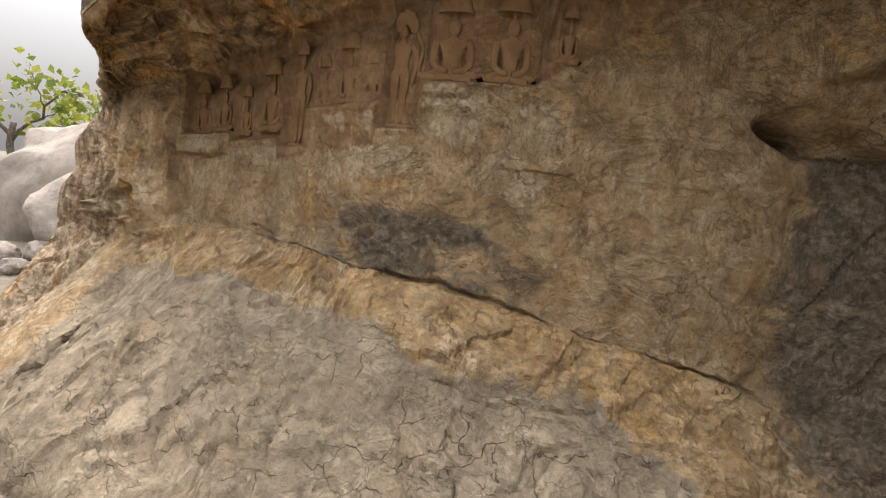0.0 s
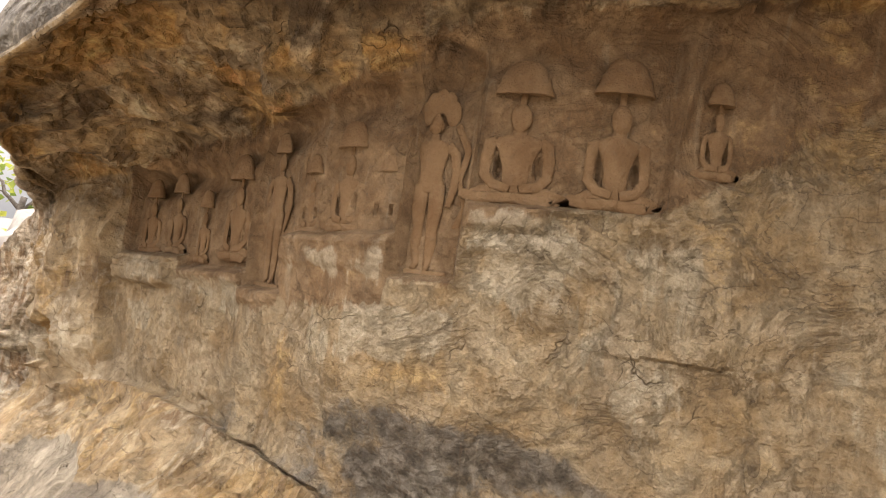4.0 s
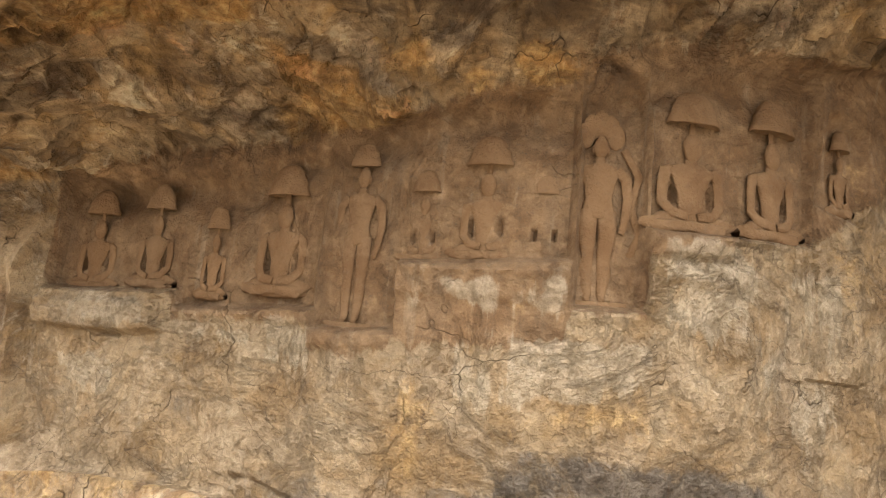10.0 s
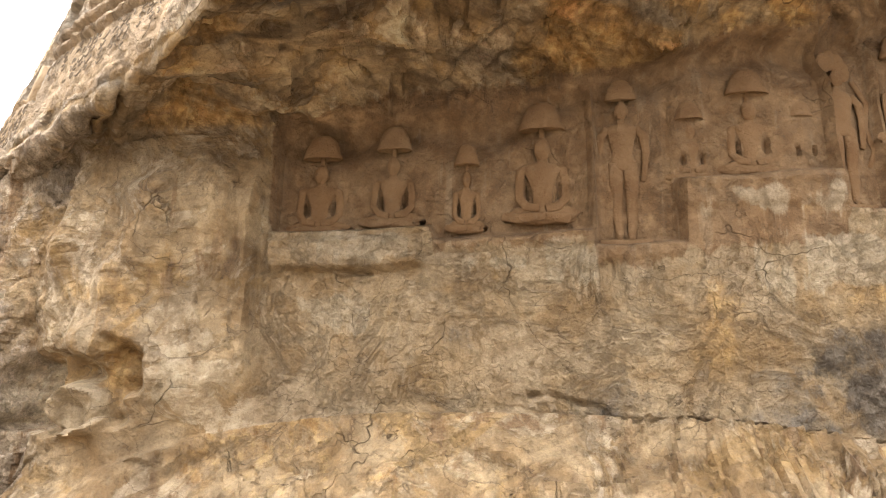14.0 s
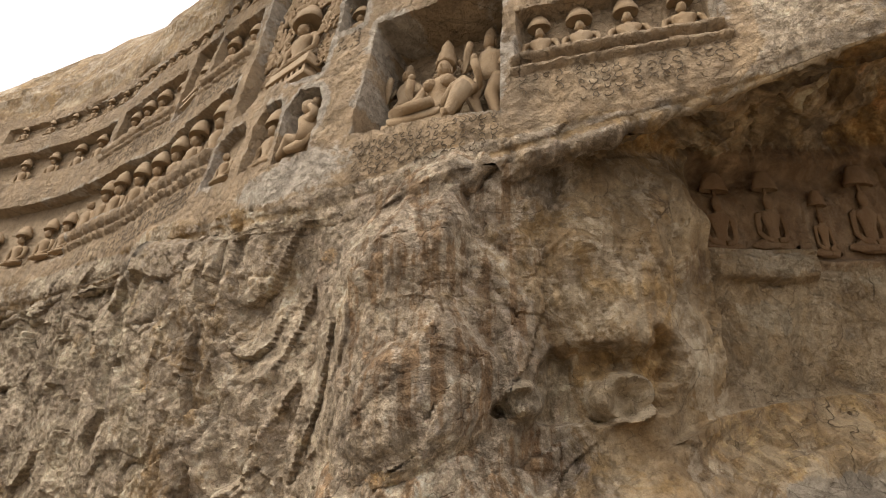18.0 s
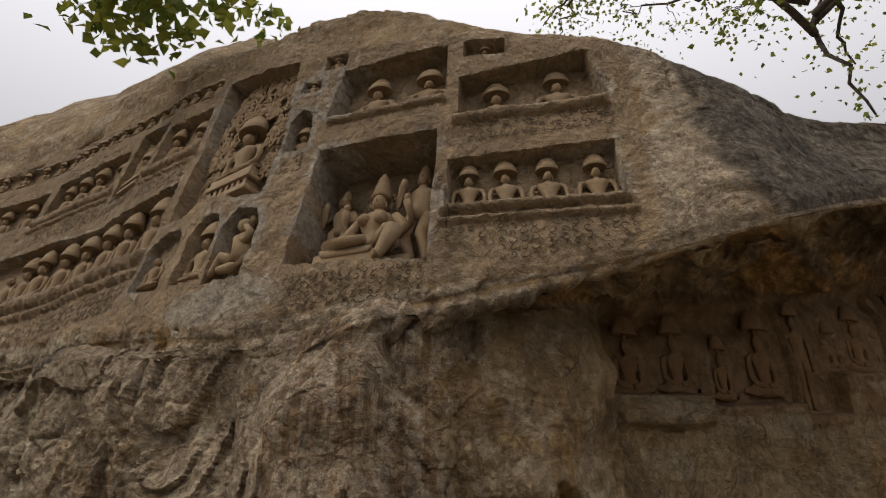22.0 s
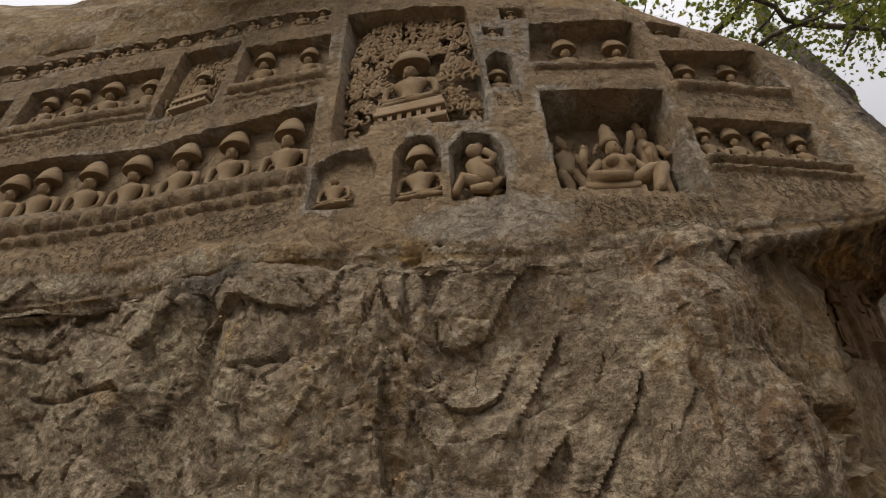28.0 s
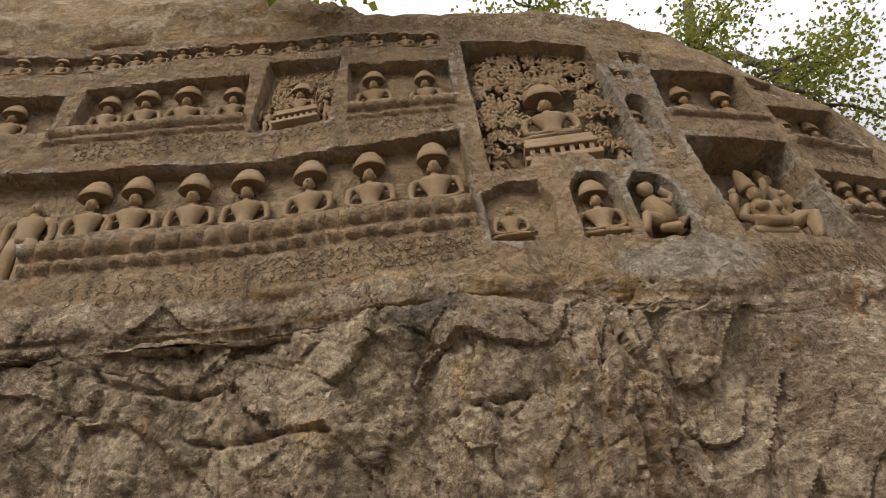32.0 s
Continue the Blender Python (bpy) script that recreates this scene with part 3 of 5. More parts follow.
pillar = smooth(7.4, 8.1, qq + 0.35 * wob) * (1 - smooth(JAMB - 0.05, JAMB + 0.035, qq + 0.03 * wob + 0.02 * tongue)) * smooth(2.95, 3.35, vv + 0.2 * wob) * (1 - smooth(3.7, 3.97, vv + 0.1 * wob))
roof = smooth(2.02, 2.12, vv) * (1 - smooth(2.93, 3.03, vv + 0.03 * wob)) * smooth(7.6, 8.4, qq)
wall = smooth(2.9, 3.02, vv) * (1 - smooth(3.98, 4.05, vv)) * smooth(JAMB - 0.02, JAMB + 0.05, qq)
boulder = smooth(4.02, 4.12, vv) * smooth(7.9, 8.5, qq)
far_right = smooth(12.2, 12.7, qq) * low

d = 0.022 * fbm(P * 1.1, 3, 1) + 0.006 * fbm(P * 6, 3, 5) + 0.0022 * fbm(P * 26, 2, 9)
d *= 1 - 0.5 * dressed - 0.35 * wall
m = np.where(rough + far_right > 0.01)[0]
w = P[m] + 0.06 * np.stack([fbm(P[m] * 2, 3, 60 + k) for k in range(3)], 1)
# blocks on the far stretch, long leaning shards towards the pillar
lean_in, s0 = smooth(4.3, 5.4, qq[m]), run_low(4.9)
blocky = np.stack([(sl[m] - s0) * 2.7 + 0.9 * zz[m], zz[m] * 3.3 - 0.5 * (sl[m] - s0), 0 * zz[m]], 1)
shards = np.stack([(sl[m] - s0 - zz[m] * 0.62) * 5.2, zz[m] * 1.75 + 0.5 * (sl[m] - s0), 0 * zz[m]], 1)
sheared = blocky + (shards - blocky) * lean_in[:, None] + 5.0 * (w - P[m]) * (1, 1, 0)
edge, val, off = cells(sheared, 3)
edge2, val2, off2 = cells(w * (5.5, 5.5, 4.0), 11)
tilt = np.stack([np.cos(val * 40), np.sin(val * 40), np.cos(val * 77) * 0.8], 1)
big = 0.06 * (val - 0.5) + 0.075 * (off * tilt).sum(1) - 0.018 * (1 - smooth(0, 0.05, edge)) * (val > 0.6)
tilt2 = np.stack([np.cos(val2 * 40), np.sin(val2 * 40), np.cos(val2 * 77)], 1)
small = 0.008 * (val2 - 0.5) + 0.018 * (off2 * tilt2).sum(1) - 0.01 * (1 - smooth(0, 0.06, edge2)) * (val2 > 0.5)
flow = fbm(np.stack([sl[m] * 3.0 - zz[m] * 1.9 * smooth(5.2, 6.4, qq[m]), zz[m] * 0.7, 0 * m], 1), 3, 70)
calm = (0.5 + 0.75 * smooth(0.0, 0.4, base_of[m] - zz[m])) * (1 - 0.35 * smooth(5.2, 6.4, qq[m]))
d[m] += calm * np.maximum(rough[m], 0.5 * far_right[m]) * (0.5 * big + 0.7 * small + 0.045 * flow + 0.011 * fbm(P[m] * 13, 4, 80, 0.66))
d += 0.1 * low * smooth(5.5, 6.5, qq) * (1 - smooth(6.8, 7.5, qq)) * (1 - smooth(1.3, 1.8, zz))
d += 0.26 * low * smooth(5.5, 6.5, qq) * (1 - smooth(6.8, 7.5, qq)) * (1 - smooth(1.8, 2.4, zz))
flutes = low * smooth(6.2, 6.9, qq) * (1 - smooth(7.7, 8.3, qq)) * (vv < 4.6)
d += flutes * (0.07 * np.abs(fbm(np.stack([sl * 4.2 + 0.5 * wob, zz * 0.55, 0 * zz], 1), 3, 47)) + 0.02 * fbm(np.stack([sl * 13, zz * 1.6, 0 * zz], 1), 3, 48))
# weathered beds of the dome above the top row
dome = smooth(0.3, 0.5, vv) * (1 - smooth(0.93, 1.0, vv)) * (1 - smooth(6.4, 7.4, qq))
bedline = (zz - 0.1 * local(dome, (0.5, 0.5, 1.5), 3, 140) - 0.02 * su) * 6.5
d += dome * 0.05 * (smooth(0.0, 0.75, bedline - np.floor(bedline)) - smooth(0.86, 1.0, bedline - np.floor(bedline)))
# hollow left of the pillar, with two pale lumps in it
uneven = local(low * (np.abs(sl - run_low(7.7)) < 0.8), 6.0, 3, 144)
reach = np.hypot((sl - run_low(7.68)) / 0.33, (zz - 1.42 - 0.12 * (sl - run_low(7.68))) / 0.15) + 0.5 * uneven
hollow = (1 - smooth(0.75, 1.05, reach)) * low
d -= hollow * (0.09 + 0.05 * np.abs(uneven))
lump = np.zeros(len(P))
for hq, hz, hr in ((7.33, 1.35, 0.1), (7.86, 1.36, 0.14)):
    lump = np.maximum(lump, smooth(1.0, 0.55, np.hypot((sl - run_low(hq)) / hr, (zz - hz) / (hr * 0.85)) + 0.2 * uneven) * low)
d += 0.11 * lump
# peeling layers: under the overhang, on the boulder and along the ledge
m = np.where(roof + boulder + right_dome > 0.01)[0]
layer = fbm(P[m] * (1.5, 2.2, 1.7) + 0.4 * fbm(P[m] * 3, 2, 90)[:, None], 4, 30) * 2.4
step = np.floor(layer) + smooth(0.86, 1.0, layer - np.floor(layer))
along, across = P[m] @ (0.9, -0.43, 0.0), P[m] @ (0.43, 0.9, 0.6)
bedded = fbm(np.stack([along * 0.9, across * 3.6, 0.7 * zz[m]], 1) + 0.35 * fbm(P[m] * 2.2, 3, 96)[:, None], 4, 97) * 2.6
bedded = np.floor(bedded) + smooth(0.8, 1.0, bedded - np.floor(bedded))
d[m] += roof[m] * (0.03 * bedded + 0.03 * step + 0.06 * fbm(P[m] * 1.3, 3, 33) + 0.014 * fbm(P[m] * (4, 9, 7), 4, 36) - 0.01)
sheet = fbm(P[m] * (0.8, 0.8, 1.7) + 0.25 * fbm(P[m] * 2.2, 2, 94)[:, None], 2, 95) * 3.2
sheet = np.floor(sheet) + smooth(0.9, 1.0, sheet - np.floor(sheet))
d[m] += boulder[m] * (0.028 * sheet + 0.07 * fbm(P[m] * 1.0, 2, 35))
lift = fbm(P[m] * (1.7, 1.7, 2.3) + 0.5 * fbm(P[m] * 2, 2, 92)[:, None], 3, 93) * 2.0
lift = np.floor(lift) + smooth(0.88, 1.0, lift - np.floor(lift))
d[m] += boulder[m] * 0.022 * lift * smooth(1.0, 0.7, zz[m])
d[m] += right_dome[m] * 0.006 * step
bed = np.floor((zz - 0.25 * sl * smooth(10.2, 11, qq) + 0.16 * wob) / 0.055)
band_foot = np.interp(qq, (8.0, 9.0, 9.46, 10.15, 10.75, 11.0, 11.2, 11.56, 11.84, 12.0, 12.21, 13.0), (0.85, 1.06, 1.07, 1.12, 1.12, 1.09, 1.0, 0.9, 0.8, 0.66, 0.49, 0.2))
ledge_band = smooth(3.95, 4.01, vv + 0.03 * wob) * smooth(-0.03, 0.03, zz - band_foot + 0.05 * wob + 0.04 * local(boulder, 7, 2, 49)) * smooth(7.8, 8.4, qq)
d += ledge_band * 0.03 + ledge_band * 0.035 * (hash3(bed.astype(np.int64), (sl * 1.5 + wob).astype(np.int64), 0 * bed.astype(np.int64), 5) - 0.4)
# the crevice where the recess wall meets the ledge
d -= 0.05 * np.exp(-((vv - 3.985 + 0.03 * wob + 0.02 * local(boulder + wall, 5.0, 3, 48)) / 0.012) ** 2) * smooth(9.9, 10.4, qq) * (1 - smooth(12.3, 12.8, qq))
# cracks: two across the boulder, long ones over the rough wall, upright ones on the recess wall
def crack(s, z, s0, z0, s1, z1, width, depth, zone, seed):
    global d
    t = np.clip(((s - s0) * (s1 - s0) + (z - z0) * (z1 - z0)) / ((s1 - s0) ** 2 + (z1 - z0) ** 2), 0, 1)
    wave = 0.06 * vnoise(np.stack([t * 5, 0 * t + seed, 0 * t], 1), 21) + 0.012 * vnoise(np.stack([t * 17, 0 * t + seed, 0 * t], 1), 22)
    dist = np.hypot(s - s0 - t * (s1 - s0) - wave * 0.7, z - z0 - t * (z1 - z0) - wave)
    d -= zone * depth * np.exp(-(dist / width) ** 2)

crack(sl, zz, run_low(1.7), 1.95, run_low(3.1), 1.86, 0.013, 0.05, rough, 1)
crack(sl, zz, run_low(3.1), 1.78, run_low(4.3), 1.92, 0.012, 0.05, rough, 2)
crack(sl, zz, run_low(1.5), 2.5, run_low(2.3), 2.1, 0.014, 0.06, rough, 3)
crack(sl, zz, run_low(4.2), 2.25, run_low(4.9), 2.33, 0.012, 0.045, rough, 4)
crack(sl, zz, run_low(9.75), 1.1, run_low(9.6), 0.5, 0.012, 0.05, boulder, 6)
crack(sl, zz, run_low(10.5), 0.85, run_low(11.1), 0.5, 0.016, 0.04, boulder, 7)
crack(sl, zz, run_low(9.9), 0.7, run_low(10.7), 0.4, 0.016, 0.035, boulder, 17)
crack(sl, zz, run_low(8.9), 0.8, run_low(9.3), 0.3, 0.016, 0.04, boulder, 18)
crack(sl, zz, run_low(11.2), 0.55, run_low(11.9), 0.35, 0.016, 0.04, boulder, 19)
crack(sl, zz, run_low(11.3), 0.62, run_low(11.6), 0.3, 0.012, 0.045, boulder, 8)
crack(sl, zz, run_low(11.55), 2.35, run_low(11.57), 1.6, 0.007, 0.02, wall, 9)
crack(sl, zz, run_low(12.2), 1.5, run_low(12.5), 0.9, 0.008, 0.02, wall, 10)
crack(sl, zz, run_low(10.0), 1.42, run_low(10.75), 1.24, 0.012, 0.03, wall, 11)
crack(su, zz, run(1.2), 5.02, run(2.6), 5.22, 0.02, 0.06, smooth(0.5, 0.7, vv) * (vv < 1.3), 12)
crack(su, zz, run(2.6), 5.22, run(4.2), 5.0, 0.018, 0.05, smooth(0.5, 0.7, vv) * (vv < 1.3), 13)
crack(su, zz, run(8.55), 3.75, run(8.5), 2.9, 0.009, 0.02, right_dome, 14)
# the small cave at the end of the recess
hole = np.exp(-(((sl - run_low(12.43)) / 0.13) ** 2 + ((zz - 2.27 + 0.3 * (sl - run_low(12.43))) / 0.045) ** 2)) * low
d -= 0.6 * hole
d += 0.2 * smooth(2.3, 2.42, zz + 0.3 * (sl - run_low(12.43)) + 0.05 * wob) * smooth(12.2, 12.5, qq) * low
d += 0.12 * smooth(2.52, 2.62, zz - 0.4 * (sl - run_low(12.5)) + 0.06 * wob) * smooth(12.35, 12.5, qq) * low
d -= 0.05 * smooth(12.38, 12.5, qq + 0.1 * wob) * (1 - smooth(12.5, 12.75, qq)) * low * (zz < 2.2)

# the pillar's shoulder, the figure panels, the niches and the lotus bands
d += pillar * (0.065 + 0.05 * np.abs(tongue) + 0.03 * local(pillar, 3.2, 3, 42))
chip = local(under, (2.6, 2.6, 3.2), 4, 43, 0.1) * 3.0
chip = np.floor(chip) + smooth(0.85, 1.0, chip - np.floor(chip))
d += (wall * (0.35 + 0.65 * (zz < 1.95)) + pillar) * 0.007 * chip + 0.006 * wall * local(wall, (9, 9, 2.5), 3, 45)
m = np.where((vv > 2.7) & (vv < 4) & (qq > 8.5) & (qq < 12))[0]
sunk = np.zeros(len(m))
for poly, depth in PANELS:
    sd = inside([(run_low(a), b) for a, b in poly], sl[m], zz[m] + 0.006 * wob[m])
    sunk = np.maximum(sunk, depth * smooth(-0.016, 0.018, sd) * smooth(2.97, 3.06, vv[m]))
d[m] -= sunk
d -= 0.07 * np.exp(-((vv - 3.03 + 0.05 * wob) / 0.05) ** 2) * smooth(8.9, 9.1, qq) * (1 - smooth(11.2, 11.6, qq))
for q0, q1, z0, z1, proud in ((8.97, 9.64, 1.865, 1.985, 0.05), (8.97, 9.66, 1.985, 2.03, 0.03), (9.67, 10.2, 1.95, 2.0, 0.02), (10.43, 10.87, 2.1, 2.18, 0.014), (10.43, 10.87, 2.18, 2.205, 0.022),
                              (11.07, 11.27, 2.285, 2.365, 0.03), (11.07, 11.34, 2.2, 2.265, 0.018), (11.28, 11.54, 2.365, 2.39, 0.035), (10.21, 10.44, 1.9, 1.96, 0.02), (10.88, 11.05, 2.06, 2.1, 0.015)):
    sd = inside([(run_low(q0), z0), (run_low(q1), z0 + 0.02), (run_low(q1), z1 + 0.02), (run_low(q0), z1)], sl[m], zz[m] + 0.008 * wob[m])
    d[m] += proud * smooth(-0.012, 0.022, sd + 0.008 * tongue[m])
for fq, fz, fh, fw in RECESS_FIGURES:   # the gaps cut right through between arms and body
    for s in (-1, 1):
        d[m] -= 0.025 * smooth(1.0, 0.5, np.hypot((sl[m] - run_low(fq) - s * 0.13 * fh * fw) / (0.034 * fh * fw), (zz[m] - fz - 0.27 * fh) / (0.1 * fh)))
d -= 0.03 * np.exp(-((zz - 1.87) / 0.012) ** 2) * wall * (qq < 9.45)
cut, border = np.zeros(len(P)), np.zeros(len(P))
m = np.where((vv > 0.7) & (vv < 2.0) & (qq < 8.3))[0]
for poly, depth in NICHES:
    sd = inside([(run(a), b) for a, b in poly], su[m], zz[m] + 0.008 * wob[m])
    border[m] = np.maximum(border[m], np.exp(-(np.minimum(sd, 0) / 0.07) ** 2) * (sd < 0.01))
    cut[m] = np.maximum(cut[m], depth * smooth(-0.005, 0.008, sd))
d -= cut
# a hood over each row, where the rock was left standing
for q0, q1, z0, z1, tall, proud, petal in MOULDINGS:
    t = (qq - q0) / (q1 - q0)
    mid = z0 + (z1 - z0) * t
    across = np.sqrt(np.clip(1 - ((zz - mid) / (tall * 0.5)) ** 2, 0, 1))
    if petal:
        across *= 0.05 + 0.95 * np.sqrt(np.abs(np.sin(math.pi * su / petal)))
    d += proud * across * smooth(0, 0.01, t) * (1 - smooth(0.99, 1, t)) * face
# the inscribed panels were dressed flat, the rest of the face is pecked
peck = dressed * (1 - smooth(0.0, 0.02, cut))
d += peck * (0.005 * local(peck, 34, 2, 100) + 0.007 * local(peck, 9, 3, 101))

P2 = P + OUT.reshape(-1, 3) * d[:, None]
k = (np.arange(nr - 1)[:, None] * nc + np.arange(nc - 1)[None]).ravel()
quads = np.stack([k, k + nc, k + nc + 1, k + 1], 1).astype(np.int32)
mesh = bpy.data.meshes.new("rock_face")
mesh.vertices.add(len(P2))
mesh.vertices.foreach_set("co", P2.astype(np.float32).ravel())
mesh.loops.add(quads.size)
mesh.loops.foreach_set("vertex_index", quads.ravel())
mesh.polygons.add(len(quads))
mesh.polygons.foreach_set("loop_start", np.arange(0, quads.size, 4, dtype=np.int32))
mesh.polygons.foreach_set("use_smooth", np.ones(len(quads), bool))
mesh.update()
mesh.set_sharp_from_angle(angle=0.75)


def blot(s, z, s0, z0, rs, rz, warp=0.6):
    return np.exp(-(((s - s0) / rs) ** 2 + ((z - z0) / rz) ** 2) * (1 + warp * wob))


# what the surface is: bare grey rock, ochre, rust, soot and algae with some painted shade, lime-white wash and paler
# stone, tool-dressed stone
grime_top = np.interp(qq, (9.5, 9.8, 10.1, 10.5, 10.8, 11.2, 11.5, 11.85, 12.1), (1.42, 1.5, 1.55, 1.61, 1.7, 1.71, 1.58, 1.42, 1.1))
black = smooth(-0.05, 0.09, grime_top - zz + 0.07 * wob) * smooth(9.6, 10.2, qq + 0.1 * wob) * (1 - smooth(11.6, 12.0, qq + 0.1 * wob))
black *= 0.5 + 0.22 * smooth(10.6, 11.0, qq) * (1 - smooth(11.4, 11.8, qq)) + 0.42 * local(wall, (2.2, 2.2, 5.0), 4, 119)
black += 0.45 * blot(sl, zz, run_low(9.75), 1.62, 0.12, 0.08) + 0.4 * blot(sl, zz, run_low(11.75), 2.35, 0.14, 0.12)
# dark far-right wall, and a darker strip across the roof at the jamb
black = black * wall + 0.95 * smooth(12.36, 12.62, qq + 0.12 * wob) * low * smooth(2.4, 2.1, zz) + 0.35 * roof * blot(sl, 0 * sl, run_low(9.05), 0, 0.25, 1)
black += smooth(8.35, 8.95, qq + 0.25 * wob) * (vv < 1.98) * 1.0 + rough * 0.26 * smooth(0.2, 0.9, local(rough, 1.4, 3, 120)) * (0.4 + 0.6 * smooth(3.5, 5.5, qq)) * (zz > 0.8)
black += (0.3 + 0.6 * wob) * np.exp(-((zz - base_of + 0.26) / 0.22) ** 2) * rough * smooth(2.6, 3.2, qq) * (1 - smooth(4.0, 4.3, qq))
# darker along the overhang's lip, in broken patches
black += 0.8 * np.exp(-((vv - 1.99) / 0.06) ** 2) * smooth(7.0, 7.5, qq) * smooth(-0.2, 0.6, wob)
# shade under the overhang, painted into the low rough wall's colour
black += 0.14 * rough * smooth(5.9, 6.8, qq + 0.2 * wob) * smooth(2.3, 1.9, zz)
black += roof * 0.3 * smooth(0.25, 0.8, local(roof, (1.5, 3.0, 2.0), 4, 121, 3.0))
rust = 0.5 * ledge_band * smooth(-0.5, 0.3, local(ledge_band, 2.4, 3, 129)) + 0.9 * smooth(0.0, 0.6, local(roof, (1.7, 3.2, 2), 4, 130)) * roof + 0.2 * roof + 0.45 * pillar * smooth(0.1, 0.7, local(pillar, (3, 3, 1.2), 3, 131))
rust += 0.45 * blot(sl, zz, run_low(10.52), 1.62, 0.06, 0.16) + 0.5 * blot(sl, zz, run_low(10.95), 1.8, 0.2, 0.07) + 0.2 * wall * smooth(0.1, 0.7, local(wall, 1.5, 3, 132))
rust += 0.6 * rough * smooth(0.75, 1.05, local(rough, 2.1, 3, 133)) + 0.35 * hollow * (1 - lump) + 0.5 * smooth(11.4, 12.0, qq) * wall * smooth(-0.1, 0.5, wob) * (zz > 2.1)
plaster, ragged = np.zeros(len(P)), 0.03 * tongue + 0.015 * local(wall, 9, 2, 152)
for q0, q1, z0, z1, much in ((8.97, 9.62, 1.91, 2.02, 0.7), (9.12, 9.43, 1.63, 1.77, 0.8), (9.75, 10.02, 1.84, 1.96, 0.85), (10.05, 10.2, 1.82, 1.97, 0.65), (10.42, 10.85, 2.11, 2.18, 0.6),
                             (10.6, 11.08, 1.83, 2.0, 0.9), (11.07, 11.36, 2.04, 2.37, 0.85), (11.38, 11.62, 1.8, 2.3, 0.6)):
    sd = np.minimum(np.minimum(sl - run_low(q0), run_low(q1) - sl), np.minimum((zz - z0) * 0.6, z1 - zz))
    plaster = np.maximum(plaster, much * smooth(-0.03, 0.04, sd + ragged))
# pale lumps and hollow, then the wash on the recess wall
white = 1.2 * lump + 0.5 * hollow + plaster * wall + wall * (0.3 * blot(sl, zz, run_low(11.15), 2.0, 0.4, 0.12)
                + 0.4 * blot(sl, zz, run_low(10.4), 1.75, 0.5, 0.12) + 0.5 * blot(sl, zz, run_low(11.9), 1.8, 0.6, 0.4) + 0.6 * blot(sl, zz, run_low(10.62), 2.12, 0.28, 0.06))
white = white * (0.65 + 0.7 * local(wall, 4.5, 3, 136)) 
# pale patches on pillar and rough wall, the latter paler towards its far end
white += 0.6 * pillar * smooth(0.1, 0.6, local(pillar, (4, 4, 1.0), 3, 134, 9.0)) + rough * (0.5 * smooth(0.2, 0.9, local(rough, 1.9, 3, 135, 5.0)) + 0.5 * (1 - smooth(3.8, 5.6, qq)))
shelf_line = np.interp(qq, (8.9, 9.66, 9.67, 10.2, 10.21, 10.44, 10.45, 10.86, 10.87, 11.055, 11.06, 11.27, 11.28, 11.55, 11.9, 12.3), (2.02, 2.04, 1.95, 1.97, 1.88, 1.9, 1.93, 1.97, 2.08, 2.08, 2.28, 2.33, 2.37, 2.4, 2.72, 3.1))
# the first term browns the low rough wall too, as part of its painted shade
umber_zone = 0.45 * rough * smooth(5.7, 6.6, qq + 0.2 * wob) * smooth(2.6, 2.2, zz) + 0.35 * ledge_band + wall * smooth(-0.06, 0.09, zz - shelf_line) + 0.2 * roof + 0.2 * roof * smooth(0.0, 0.6, local(roof, 1.3, 3, 150)) + 0.35 * pillar * smooth(0.1, 0.6, wob)
slab = np.clip(boulder * (1 - ledge_band), 0, 1)
rust *= 1 - 0.8 * slab
grey = (0.85 + 0.35 * local(rough, 1.1, 2, 140)) * rough + 0.7 * right_dome + 0.35 * (vv < 1)
grey += 0.8 * dressed * blot(su, zz, run(5.3), 2.5, 0.45, 0.16)
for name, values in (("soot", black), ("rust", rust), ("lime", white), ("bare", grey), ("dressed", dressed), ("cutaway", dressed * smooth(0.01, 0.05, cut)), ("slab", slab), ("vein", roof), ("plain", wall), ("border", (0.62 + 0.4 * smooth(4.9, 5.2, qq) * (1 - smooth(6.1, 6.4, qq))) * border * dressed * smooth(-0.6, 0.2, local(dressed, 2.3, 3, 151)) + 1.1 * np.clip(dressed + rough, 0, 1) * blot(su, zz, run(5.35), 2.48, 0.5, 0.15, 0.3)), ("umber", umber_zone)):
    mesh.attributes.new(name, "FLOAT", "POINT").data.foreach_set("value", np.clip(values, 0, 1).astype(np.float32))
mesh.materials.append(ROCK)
rock = tagged(new("rock_face", mesh), "weathered ochre and grey granite rock face with carved niches under an overhang", "rock", kind="structure")


# ---- building blocks ----
def part(name, bm, material, parent=None, label="", smooth_faces=True):
    """Links a bmesh as one mesh object, under a parent if one is given."""
    me = bpy.data.meshes.new(name)
    bmesh.ops.recalc_face_normals(bm, faces=bm.faces)
    bm.to_mesh(me)
    bm.free()
    me.materials.append(material)
    if smooth_faces:
        me.polygons.foreach_set("use_smooth", [True] * len(me.polygons))
    ob = new(name, me)
    ob.parent = parent
    return tagged(ob, label)


def skin(bm, rings, closed=True):
    """Joins rings of points into a closed skin."""
    rows = [[bm.verts.new(p) for p in r] for r in rings]
    n = len(rows[0])
    for a, b in zip(rows, rows[1:]):
        for i in range(n):
            bm.faces.new((a[i], a[(i + 1) % n], b[(i + 1) % n], b[i]))
    if closed:
        bm.faces.new(rows[0][::-1])
        bm.faces.new(rows[-1])


